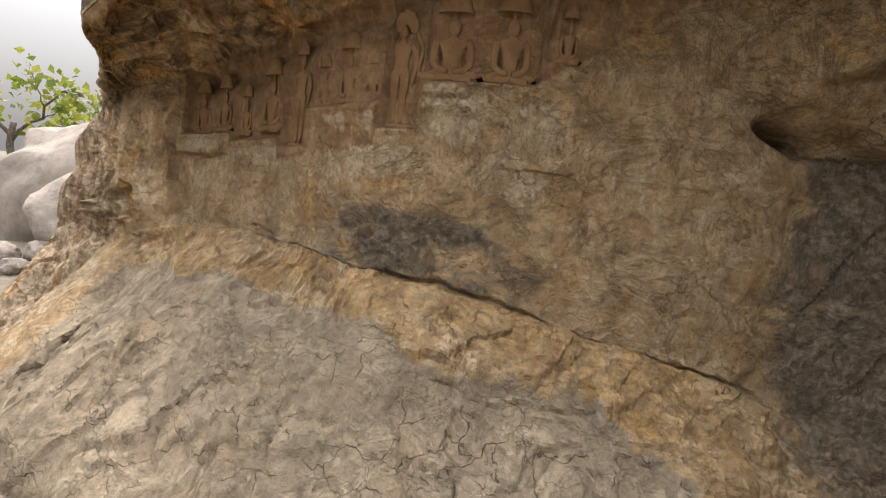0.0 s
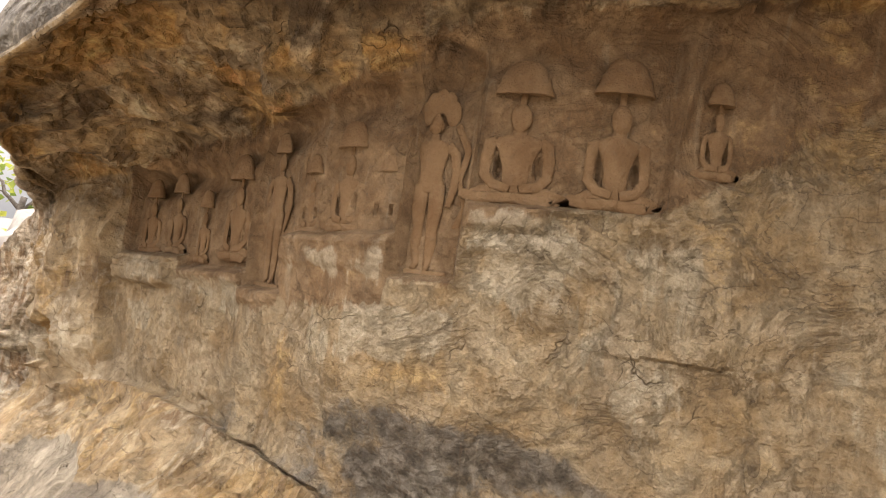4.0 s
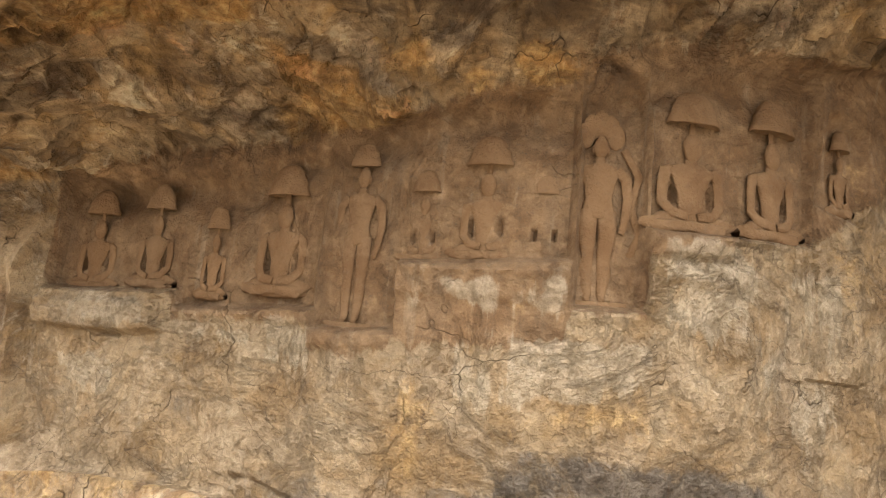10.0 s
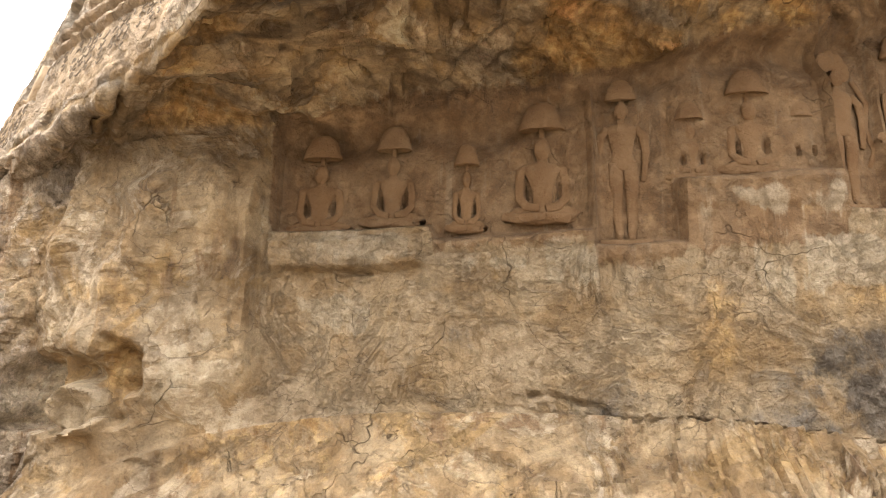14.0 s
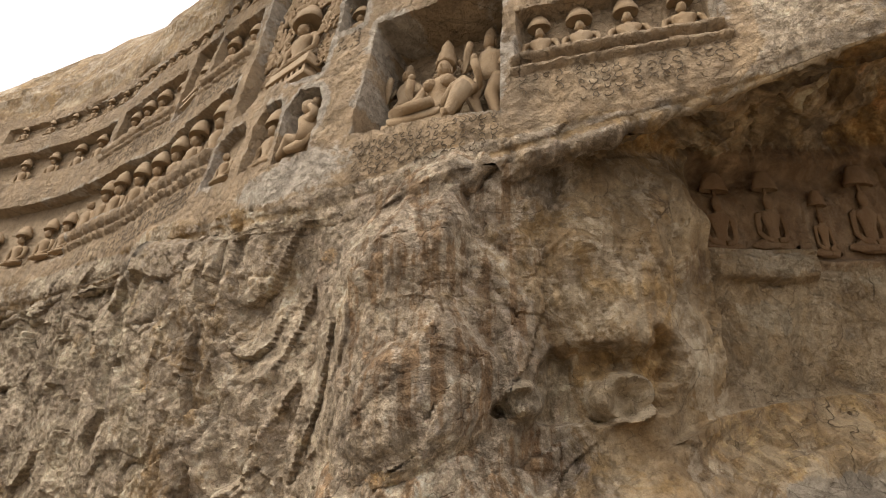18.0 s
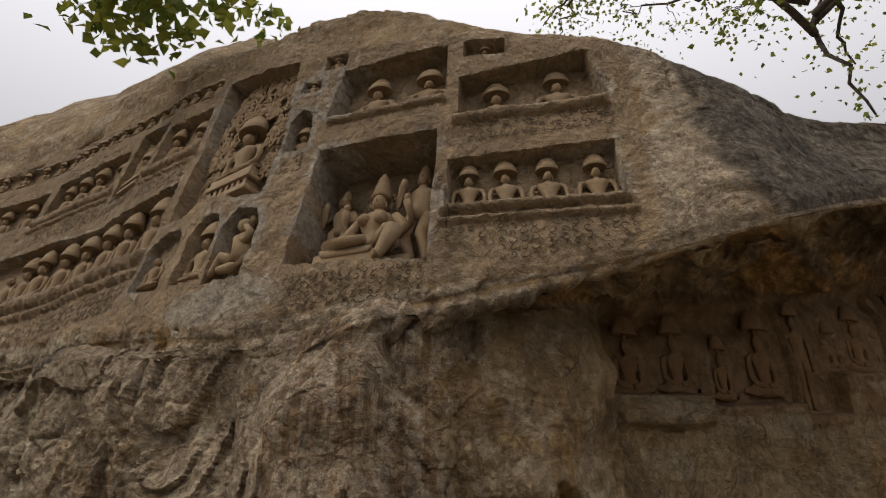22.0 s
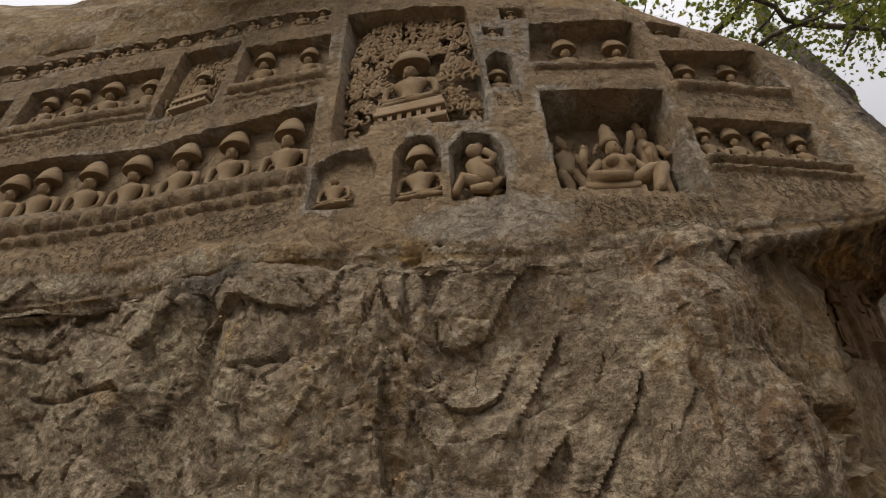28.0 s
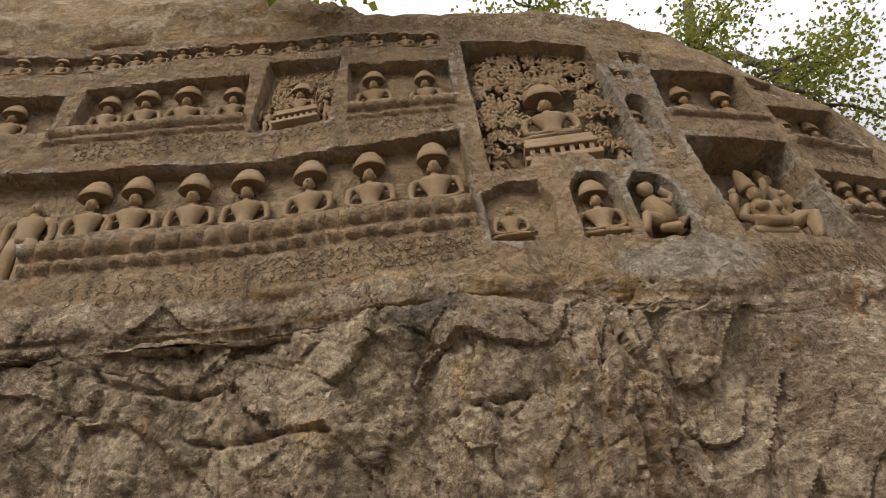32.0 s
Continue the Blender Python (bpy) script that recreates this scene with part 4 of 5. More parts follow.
def ball(bm, c, r, seg=12, rings=8):
    c, r = Vector(c), Vector(r)
    skin(bm, [[c + Vector((r.x * math.sin(a) * math.cos(b), r.y * math.sin(a) * math.sin(b), -r.z * math.cos(a))) for b in (2 * math.pi * i / seg for i in range(seg))]
              for a in (math.pi * (k + 0.35) / (rings + 0.7) for k in range(rings + 1))])


def tube(bm, pts, radii, seg=8):
    """A round limb through the points."""
    pts = [Vector(p) for p in pts]
    rings = []
    ref = Vector((0.31, 0.9, 0.27))
    for i, p in enumerate(pts):
        d = (pts[min(i + 1, len(pts) - 1)] - pts[max(i - 1, 0)]).normalized()
        a = d.cross(ref).normalized()
        b = d.cross(a)
        r = radii[i] if isinstance(radii, (list, tuple)) else radii
        rings.append([p + (a * math.cos(t) + b * math.sin(t)) * r for t in (2 * math.pi * k / seg for k in range(seg))])
    skin(bm, rings)


def lathe(bm, profile, centre=(0, 0), squash=1.0, seg=18):
    """Rings of (radius, height), squashed in depth."""
    skin(bm, [[Vector((centre[0] + r * math.cos(t), centre[1] + r * squash * math.sin(t), z)) for t in (2 * math.pi * k / seg for k in range(seg))] for r, z in profile])


def block(bm, x0, x1, y0, y1, z0, z1, soft=0.08):
    """A worn block: corners eased in a little."""
    e = min(x1 - x0, y1 - y0, z1 - z0) * soft
    ring = lambda s, z: [Vector(p) for p in ((x0 + s, y0 + 2 * s, z), (x0 + 2 * s, y0 + s, z), (x1 - 2 * s, y0 + s, z), (x1 - s, y0 + 2 * s, z),
                                             (x1 - s, y1 - 2 * s, z), (x1 - 2 * s, y1 - s, z), (x0 + 2 * s, y1 - s, z), (x0 + s, y1 - 2 * s, z))]
    skin(bm, [ring(e, z0), ring(0, z0 + e), ring(0, z1 - e), ring(e, z1)])


def worn(bm, amount, scale, seed):
    """Weathers a carving: its surface wanders a little."""
    for v in bm.verts:
        v.co += noise.noise_vector(v.co * scale + Vector((seed * 3.7, seed, 0))) * amount


def carved(name, bm, seed=0, amount=0.008):
    worn(bm, amount, 9, seed)
    me = bpy.data.meshes.new(name)
    bmesh.ops.recalc_face_normals(bm, faces=bm.faces)
    bm.to_mesh(me)
    bm.free()
    me.materials.append(STATUE)
    me.polygons.foreach_set("use_smooth", [True] * len(me.polygons))
    return me


# ---- carved figures: they face -y, stand on z = 0, and are 1 high over all ----
def parasol(bm, z0, z1, r, y):
    """A bell of three tiers, hollow below."""
    h = z1 - z0
    prof = [(r * 0.2, z0 + 0.16 * h), (r * 0.85, z0 + 0.1 * h), (r * 0.98, z0), (r * 1.02, z0 + 0.05 * h), (r, z0 + 0.2 * h), (r * 0.94, z0 + 0.36 * h), (r * 0.86, z0 + 0.38 * h), (r * 0.83, z0 + 0.56 * h),
            (r * 0.74, z0 + 0.66 * h), (r * 0.66, z0 + 0.68 * h), (r * 0.56, z0 + 0.84 * h), (r * 0.34, z0 + 0.94 * h), (r * 0.05, z1)]
    lathe(bm, prof, (0, y), 0.62)


def head(bm, z, r, y, knot=True):
    ball(bm, (0, y, z), (r * 0.86, r * 0.9, r * 1.15))
    ball(bm, (0, y - r * 0.8, z - r * 0.1), (r * 0.14, r * 0.25, r * 0.3), 6, 4)
    for s in (-1, 1):
        ball(bm, (s * r * 0.85, y + r * 0.1, z - r * 0.25), (r * 0.16, r * 0.22, r * 0.5), 6, 5)
    if knot:
        ball(bm, (0, y + r * 0.1, z + r * 1.05), (r * 0.42, r * 0.42, r * 0.35), 8, 5)


def torso(bm, rows, y, seg=14):
    skin(bm, [[Vector((rx * math.cos(t), y + ry * math.sin(t), z)) for t in (2 * math.pi * k / seg for k in range(seg))] for z, rx, ry in rows])


def seated(seed=0, shade=True, wide=1.0, halo=False, legs=1.0):
    bm = bmesh.new()
    y, w = -0.07, wide
    top = 1.0 if shade else 1.28
    torso(bm, [(0.06, 0.13 * w, 0.09), (0.13, 0.1 * w, 0.075), (0.22, 0.1 * w, 0.075), (0.33, 0.145 * w, 0.09), (0.4, 0.19 * w, 0.09), (0.44, 0.185 * w, 0.075), (0.465, 0.1 * w, 0.06), (0.485, 0.05, 0.05), (0.53, 0.045, 0.045)], y)
    for s in (-1, 1):
        tube(bm, [(s * 0.17 * w, y, 0.425), (s * 0.24 * w, y + 0.005, 0.4), (s * 0.268 * w, y, 0.29), (s * 0.27 * w, y - 0.01, 0.17), (s * 0.18 * w, y - 0.05, 0.09), (s * 0.04 * w, y - 0.075, 0.075)],
             [0.04, 0.048, 0.04, 0.036, 0.032, 0.026], 10)
        tube(bm, [(s * 0.1 * w, y, 0.05), (s * 0.25 * w * legs, y - 0.02, 0.04), (s * 0.36 * w * legs, y - 0.025, 0.03), (s * 0.25 * w * legs, y - 0.065, 0.025), (-s * 0.02 * w, y - 0.08, 0.035 + 0.01 * s)],
             [0.05, 0.046, 0.038, 0.032, 0.026], 10)
    ball(bm, (0, y - 0.075, 0.075), (0.07 * w, 0.03, 0.02), 10, 5)
    ball(bm, (0, y - 0.01, 0.02), (0.3 * w, 0.09, 0.035), 14, 6)
    head(bm, 0.605, 0.083, y - 0.03, not shade)
    if halo:
        lathe(bm, [(0.17, 0), (0.18, 0.01), (0.17, 0.02)], (0, 0))
        for v in bm.verts[-54:]:
            v.co = Vector((v.co.x, 0.03 - v.co.z, v.co.y + 0.65))
    if shade:
        tube(bm, [(0, y + 0.04, 0.66), (0, y + 0.01, 0.8)], 0.03, 6)
        parasol(bm, 0.715 + 0.01 * math.sin(seed * 3), 1.02, 0.2 + 0.014 * math.sin(seed * 5), y - 0.02)
    return carved("seated_figure", bm, seed)


def worn_seated(seed=0, wide=1.0):
    """A low relief worn smooth: square shoulders, long head, a bell on a short pole."""
    bm = bmesh.new()
    y, w = -0.07, wide
    torso(bm, [(0.08, 0.11 * w, 0.09), (0.17, 0.085 * w, 0.075), (0.27, 0.09 * w, 0.08), (0.38, 0.125 * w, 0.09), (0.45, 0.165 * w, 0.085), (0.485, 0.13 * w, 0.065), (0.505, 0.05, 0.05), (0.56, 0.042, 0.045)], y)
    for s in (-1, 1):
        tube(bm, [(s * 0.13 * w, y, 0.46), (s * 0.175 * w, y, 0.435), (s * 0.19 * w, y, 0.33), (s * 0.19 * w, y - 0.01, 0.2), (s * 0.13 * w, y - 0.07, 0.13), (s * 0.03 * w, y - 0.1, 0.11)],
             [0.038, 0.045, 0.04, 0.038, 0.036, 0.03], 10)
        tube(bm, [(s * 0.08 * w, y, 0.08), (s * 0.2 * w, y - 0.03, 0.065), (s * 0.29 * w, y - 0.02, 0.045), (s * 0.2 * w, y - 0.08, 0.035), (-s * 0.02 * w, y - 0.1, 0.05)], [0.07, 0.068, 0.05, 0.045, 0.035], 10)
    ball(bm, (0, y, 0.03), (0.3 * w, 0.1, 0.05), 14, 6)
    ball(bm, (0, y - 0.03, 0.62), (0.07, 0.075, 0.1))
    tube(bm, [(0, y, 0.7), (0, y, 0.82)], 0.024, 7)
    r, z = 0.2 + 0.012 * math.sin(seed * 5), 0.78
    lathe(bm, [(r * 0.3, z + 0.02), (r * 0.9, z + 0.012), (r, z), (r * 1.02, z + 0.015), (r * 0.93, z + 0.06), (r * 0.88, z + 0.075), (r * 0.84, z + 0.13), (r * 0.77, z + 0.14), (r * 0.66, z + 0.2), (r * 0.4, z + 0.245), (r * 0.06, z + 0.26)], (0, y - 0.02), 1.0)
    return carved("seated_figure", bm, seed, 0.009)


def standing(seed=0, shade=True, hood=False):
    bm = bmesh.new()
    y = -0.05
    torso(bm, [(0.43, 0.075, 0.05), (0.47, 0.085, 0.055), (0.53, 0.068, 0.048), (0.6, 0.08, 0.052), (0.67, 0.1, 0.055), (0.7, 0.09, 0.045), (0.72, 0.03, 0.03), (0.75, 0.028, 0.028)], y)
    for s in (-1, 1):
        tube(bm, [(s * 0.045, y, 0.47), (s * 0.05, y - 0.01, 0.34), (s * 0.042, y, 0.24), (s * 0.046, y + 0.005, 0.15), (s * 0.035, y, 0.04), (s * 0.04, y - 0.045, 0.018)],
             [0.05, 0.046, 0.034, 0.036, 0.024, 0.018], 9)
        tube(bm, [(s * 0.09, y, 0.69), (s * 0.135, y, 0.64), (s * 0.15, y + 0.01, 0.54), (s * 0.135, y, 0.44), (s * 0.12, y - 0.015, 0.36)], [0.028, 0.03, 0.026, 0.022, 0.015], 8)
    head(bm, 0.8, 0.047, y - 0.01)
    if hood:
        for k in range(5):
            a = math.pi * (0.14 + 0.18 * k)
            ball(bm, (0.085 * math.cos(a), y + 0.06, 0.82 + 0.12 * math.sin(a)), (0.05, 0.02, 0.07), 10, 6)
        tube(bm, [(0.12, y + 0.04, 0.8), (0.2, y + 0.03, 0.66), (0.16, y + 0.02, 0.5), (0.22, y + 0.03, 0.36), (0.15, y + 0.03, 0.22)], 0.022, 7)
    if shade:
        parasol(bm, 0.865, 1.0, 0.1, y - 0.02)
    block(bm, -0.16, 0.16, -0.1, 0.03, -0.03, 0.012)
    return carved("standing_figure", bm, seed, 0.006)


def attendant(seed=0, lean_x=0.06, crown=True):
    """A small standing helper with bent arms and a tall cap."""
    bm = bmesh.new()
    y = -0.08
    torso(bm, [(0.42, 0.1, 0.07), (0.48, 0.115, 0.075), (0.55, 0.08, 0.06), (0.66, 0.12, 0.07), (0.72, 0.1, 0.06), (0.76, 0.04, 0.04), (0.79, 0.04, 0.04)], y)
    for s in (-1, 1):
        tube(bm, [(s * 0.06, y, 0.46), (s * 0.075 + lean_x, y - 0.03, 0.27), (s * 0.06, y, 0.05), (s * 0.07, y - 0.05, 0.02)], [0.07, 0.055, 0.04, 0.03], 8)
    tube(bm, [(-0.11, y, 0.7), (-0.21, y - 0.02, 0.6), (-0.15, y - 0.09, 0.72), (-0.14, y - 0.09, 0.8)], [0.042, 0.04, 0.033, 0.03], 8)
    tube(bm, [(0.11, y, 0.7), (0.19, y - 0.03, 0.57), (0.1, y - 0.09, 0.52)], [0.042, 0.04, 0.03], 8)
    head(bm, 0.85, 0.065, y - 0.02, False)
    if crown:
        lathe(bm, [(0.06, 0.88), (0.062, 0.92), (0.035, 1.0), (0.012, 1.04)], (0, y), 0.9, 10)
    return carved("attendant_figure", bm, seed, 0.012)


def goddess(seed=0):
    """The large four-armed figure with one leg hanging, on its seat."""
    bm = bmesh.new()
    y = -0.12
    block(bm, -0.46, 0.1, -0.25, 0.08, -0.02, 0.15, 0.2)
    block(bm, -0.4, 0.06, -0.27, 0.08, 0.08, 0.17, 0.3)
    block(bm, 0.08, 0.34, -0.16, 0.08, -0.02, 0.13, 0.25)
    torso(bm, [(0.17, 0.16, 0.12), (0.25, 0.12, 0.1), (0.33, 0.1, 0.085), (0.42, 0.15, 0.11), (0.49, 0.17, 0.1), (0.525, 0.12, 0.08), (0.55, 0.05, 0.05), (0.59, 0.05, 0.05)], y)
    for s in (-1, 1):
        ball(bm, (s * 0.075, y - 0.085, 0.445), (0.06, 0.05, 0.055), 10, 7)
        tube(bm, [(s * 0.15, y, 0.5), (s * 0.26, y + 0.01, 0.4), (s * 0.25, y - 0.07, 0.3), (s * 0.12, y - 0.13, 0.25)], [0.05, 0.048, 0.042, 0.035], 9)
        tube(bm, [(s * 0.15, y + 0.03, 0.5), (s * 0.3, y + 0.03, 0.42), (s * 0.31, y - 0.03, 0.5), (s * 0.28, y - 0.06, 0.6)], [0.045, 0.042, 0.036, 0.04], 9)
        ball(bm, (s * 0.28, y - 0.06, 0.63), (0.035, 0.03, 0.04), 8, 6)
    tube(bm, [(-0.08, y - 0.04, 0.22), (-0.24, y - 0.1, 0.21), (-0.34, y - 0.12, 0.19), (-0.18, y - 0.16, 0.185), (0.0, y - 0.17, 0.19)], [0.085, 0.078, 0.06, 0.05, 0.035], 10)
    tube(bm, [(0.08, y - 0.04, 0.22), (0.2, y - 0.13, 0.25), (0.25, y - 0.17, 0.23), (0.2, y - 0.18, 0.1), (0.15, y - 0.19, 0.0), (0.14, y - 0.23, -0.02)], [0.085, 0.08, 0.07, 0.055, 0.04, 0.035], 10)
    head(bm, 0.66, 0.075, y - 0.02, False)
    lathe(bm, [(0.085, 0.71), (0.09, 0.74), (0.075, 0.8), (0.078, 0.82), (0.055, 0.9), (0.057, 0.92), (0.02, 0.99), (0.005, 1.0)], (0, y), 0.9, 14)
    for k in range(9):
        a = math.pi * (k + 0.5) / 9
        ball(bm, (0.13 * math.cos(a), y + 0.06, 0.68 + 0.15 * math.sin(a)), (0.025, 0.02, 0.03), 6, 4)
    return carved("goddess_figure", bm, seed, 0.012)


def crouched(seed=0):
    """A seated figure turned sideways, leaning on one arm."""
    bm = bmesh.new()
    tube(bm, [(0.05, -0.12, 0.18), (0.07, -0.13, 0.4), (-0.02, -0.13, 0.6), (0.04, -0.13, 0.7)], [0.17, 0.15, 0.13, 0.06], 12)
    ball(bm, (-0.02, -0.16, 0.82), (0.11, 0.1, 0.12))
    ball(bm, (0.05, -0.12, 0.93), (0.07, 0.07, 0.08), 10, 6)
    tube(bm, [(0.05, -0.15, 0.2), (-0.2, -0.2, 0.3), (-0.3, -0.2, 0.08), (-0.38, -0.2, 0.04)], [0.12, 0.09, 0.06, 0.05], 10)
    tube(bm, [(0.1, -0.15, 0.12), (0.28, -0.22, 0.16), (0.1, -0.26, 0.07), (-0.12, -0.27, 0.05)], [0.12, 0.09, 0.07, 0.05], 10)
    tube(bm, [(-0.08, -0.17, 0.6), (0.16, -0.24, 0.48), (0.22, -0.25, 0.62), (0.1, -0.25, 0.72)], [0.06, 0.055, 0.05, 0.04], 8)
    return carved("crouched_figure", bm, seed, 0.015)


SEATED = [seated(k, True, 1.0 + 0.05 * math.sin(k * 2.1)) for k in range(5)]
WORN = [worn_seated(k + 20, 1.0 + 0.05 * math.sin(k * 2.1)) for k in range(3)]
BARE_HEADED = seated(7, False, 1.1)
STANDING, HOODED, BARE_STANDING = standing(2), standing(3, False, True), standing(5, False)
ATTENDANT = [attendant(k, 0.05 * (-1) ** k) for k in range(3)]
GODDESS, CROUCHED = goddess(4), crouched(5)


def put(me, where, q, z, high, depth, label, category, group="", side_shift=0.0, wide=1.0, turn=0.0, thick=1.0):
    """Stands a carved figure on the rock: at its station, height, own height, and how deep its back wall lies."""
    p, side, out, up = where(q, z)
    p = p - out * depth + side * side_shift
    r = Matrix((side, -out, up)).transposed().to_4x4() @ pose(0, 0, 0, 0, 0, turn)
    ob = new(me.name, me)
    if where is on_wall:
        ob.material_slots[0].link = "OBJECT"
        ob.material_slots[0].material = CAVE_STATUE
    ob.matrix_world = Matrix.Translation(p) @ r @ Matrix.Diagonal((high * wide, high * thick * (1.08 if where is on_face else 0.4), high, 1))
    return tagged(ob, label, category, group)


SEAT_LABEL = "sandy stone relief of a cross-legged seated figure under a tiered parasol"
# lower long row: seven seated figures, then a standing one and two more
for n, (q, z, h) in enumerate(((1.71, 3.16, 0.5), (1.85, 3.16, 0.51), (2.05, 3.15, 0.51), (2.265, 3.14, 0.51), (2.605, 3.135, 0.5), (3.045, 3.115, 0.5), (3.63, 3.085, 0.53))):
    put(SEATED[n % 5], on_face, q, z, h, 0.115, SEAT_LABEL, "relief figure", "seated figures of the lower row")
put(BARE_STANDING, on_face, 1.55, 2.86, 0.78, 0.12, "sandy stone relief of a slender standing figure", "relief figure", wide=1.15)
for n, q in enumerate((1.14, 1.28, 1.4, 1.02, 0.92, 0.83)):
    put(SEATED[n % 5], on_face, q, 3.05, 0.45, 0.13, SEAT_LABEL, "relief figure", "seated figures of the lower row")
# middle row
for n, (q, z, h) in enumerate(((1.64, 4.17, 0.38), (1.775, 4.165, 0.41), (1.945, 4.15, 0.43), (2.132, 4.18, 0.37), (3.1, 4.06, 0.4), (3.655, 4.02, 0.36), (1.25, 4.12, 0.36), (1.38, 4.13, 0.36), (0.88, 4.12, 0.36), (1.0, 4.12, 0.36), (1.12, 4.12, 0.36))):
    put(SEATED[(n + 2) % 5], on_face, q, z, h, 0.1, SEAT_LABEL, "relief figure", "seated figures of the middle row", wide=1.05)
# topmost row of small figures
for n, q in enumerate((0.95, 1.05, 1.15, 1.25, 1.35, 1.45, 1.55, 1.61, 1.69, 1.78, 1.88, 1.99, 2.105, 2.24, 2.4, 2.6, 2.85, 3.13, 3.47, 3.78)):
    z = float(np.interp(q, (0.9, 1.55, 2.1, 2.9, 3.9), (4.75, 4.79, 4.88, 4.72, 4.56)))
    put(SEATED[n % 5], on_face, q, z, 0.21, 0.03, "small worn stone relief of a seated figure under a parasol", "relief figure", "small figures of the top row", wide=1.15)
# niches towards the corner of the rock
for q, z, h, depth, g in ((7.2, 2.88, 0.29, 0.1, "a"), (7.4, 2.87, 0.3, 0.1, "a"), (7.62, 2.86, 0.31, 0.1, "a"), (7.88, 2.86, 0.31, 0.1, "a"), (7.37, 3.46, 0.35, 0.125, "b"),
                          (7.735, 3.51, 0.35, 0.125, "b"), (6.42, 3.68, 0.37, 0.135, "c"), (6.88, 3.69, 0.35, 0.135, "c"), (7.31, 3.97, 0.15, 0.06, "d"), (5.7, 3.49, 0.26, 0.11, "d"),
                          (5.72, 3.99, 0.13, 0.035, "d"), (5.97, 4.18, 0.13, 0.035, "d")):
    group = {"a": "four figures in the low niche", "b": "pair in the upper niche", "c": "pair above the square niche"}.get(g, "")
    put(SEATED[int(q * 37) % 5], on_face, q, z, h, depth, SEAT_LABEL, "relief figure", group, wide=1.0 if g == "a" else 1.15)
put(BARE_HEADED, on_face, 4.19, 2.77, 0.3, 0.065, "worn seated stone figure with a plain disc behind its head", "relief figure")
put(SEATED[1], on_face, 4.8, 2.72, 0.4, 0.1, "seated stone figure beneath a parasol inside an arched niche", "relief figure", wide=1.1)
put(CROUCHED, on_face, 5.29, 2.67, 0.42, 0.13, "stone figure sitting sideways and leaning forward in its niche", "relief figure")
put(GODDESS, on_face, 6.56, 2.64, 0.66, 0.25, "four-armed stone deity with tall crown and one hanging leg", "relief figure", wide=0.95)
put(ATTENDANT[0], on_face, 6.2, 2.7, 0.56, 0.27, "stone attendant with a tall cap standing in the square niche", "relief figure", "attendants in the square niche")
put(ATTENDANT[1], on_face, 6.86, 2.68, 0.66, 0.27, "stone attendant with a tall cap standing in the square niche", "relief figure", "attendants in the square niche")


# the great panel: a seated figure on a throne under a tree of tendrils and small flying figures
def tendrils(seed=0, wide=0.55, tall=0.5, clear=None, crowd=150):
    """Curling stems with small busts among them, over a field that is wide to both sides and tall; clear: the radii of a gap left round the middle."""
    rng = random.Random(seed)
    bm = bmesh.new()
    spots = []
    while len(spots) < int(crowd * wide):
        c = Vector((rng.uniform(-wide, wide), -0.05, rng.uniform(-0.15 * tall, tall)))
        if (c.x / wide) ** 2 + (max(c.z, 0) / tall) ** 2 < 1.35 and not (clear and (c.x / clear[0]) ** 2 + (c.z / clear[1]) ** 2 < 1):
            spots.append(c)
    for n, c in enumerate(spots):
        s, a, k = rng.choice((-1, 1)), rng.uniform(0, 6.28), rng.uniform(0.03, 0.055)
        tube(bm, [c + Vector((k * (1 - 0.09 * j) * math.cos(s * j * 0.75 + a), -0.012 - 0.005 * (j % 2), k * (1 - 0.09 * j) * math.sin(s * j * 0.75 + a))) for j in range(8)], [0.015 - 0.001 * j for j in range(8)], 6)
        if n % 3 == 0:
            ball(bm, c + Vector((0, -0.01, 0)), (0.026, 0.035, 0.036), 8, 5)
            ball(bm, c + Vector((0.006, -0.025, 0.046)), (0.018, 0.02, 0.021), 6, 5)
            tube(bm, [c, c + Vector((rng.uniform(-0.06, 0.06), -0.02, -0.02)), c + Vector((rng.uniform(-0.09, 0.09), -0.02, -0.055))], [0.018, 0.015, 0.011], 6)
    return carved("tendril_relief", bm, seed, 0.006)


def throne(seed=0):
    """A stepped seat with little columns under its slab; 1 wide."""
    bm = bmesh.new()
    block(bm, -0.5, 0.5, -0.3, 0.1, 0.0, 0.09)
    block(bm, -0.43, 0.43, -0.18, 0.1, 0.08, 0.26)
    for k in range(7):
        block(bm, -0.42 + k * 0.13, -0.36 + k * 0.13, -0.26, -0.16, 0.085, 0.25)
    block(bm, -0.48, 0.48, -0.3, 0.1, 0.24, 0.32)
    block(bm, -0.45, 0.45, -0.27, 0.1, 0.31, 0.44)
    return carved("throne_pedestal", bm, seed, 0.01)


THRONE = throne(3)
put(THRONE, on_face, 4.7, 3.33, 0.46, 0.16, "stepped stone throne with small columns under its slab", "pedestal", wide=1.0, thick=0.75)
put(SEATED[3], on_face, 4.69, 3.53, 0.54, 0.15, "seated stone figure on a throne beneath a broad parasol", "relief figure", wide=1.15)
put(tendrils(5, 0.5, 0.66, (0.2, 0.24), 430), on_face, 4.72, 3.82, 1.04, 0.15, "tangled stone relief of curling branches and small flying figures", "relief panel", wide=0.86, thick=0.6)
for n in range(7):
    put(BARE_HEADED, on_face, 4.22 + 0.17 * n, 4.44 - 0.027 * n, 0.15, 0.16, "small stone bust in a row above the curling branches", "relief figure", "busts at the head of the great panel", wide=0.9, thick=0.8)
put(tendrils(8, 0.2, 0.24), on_face, 4.35, 3.52, 0.8, 0.16, "stone relief of small helpers beside the throne", "relief panel", thick=0.7)
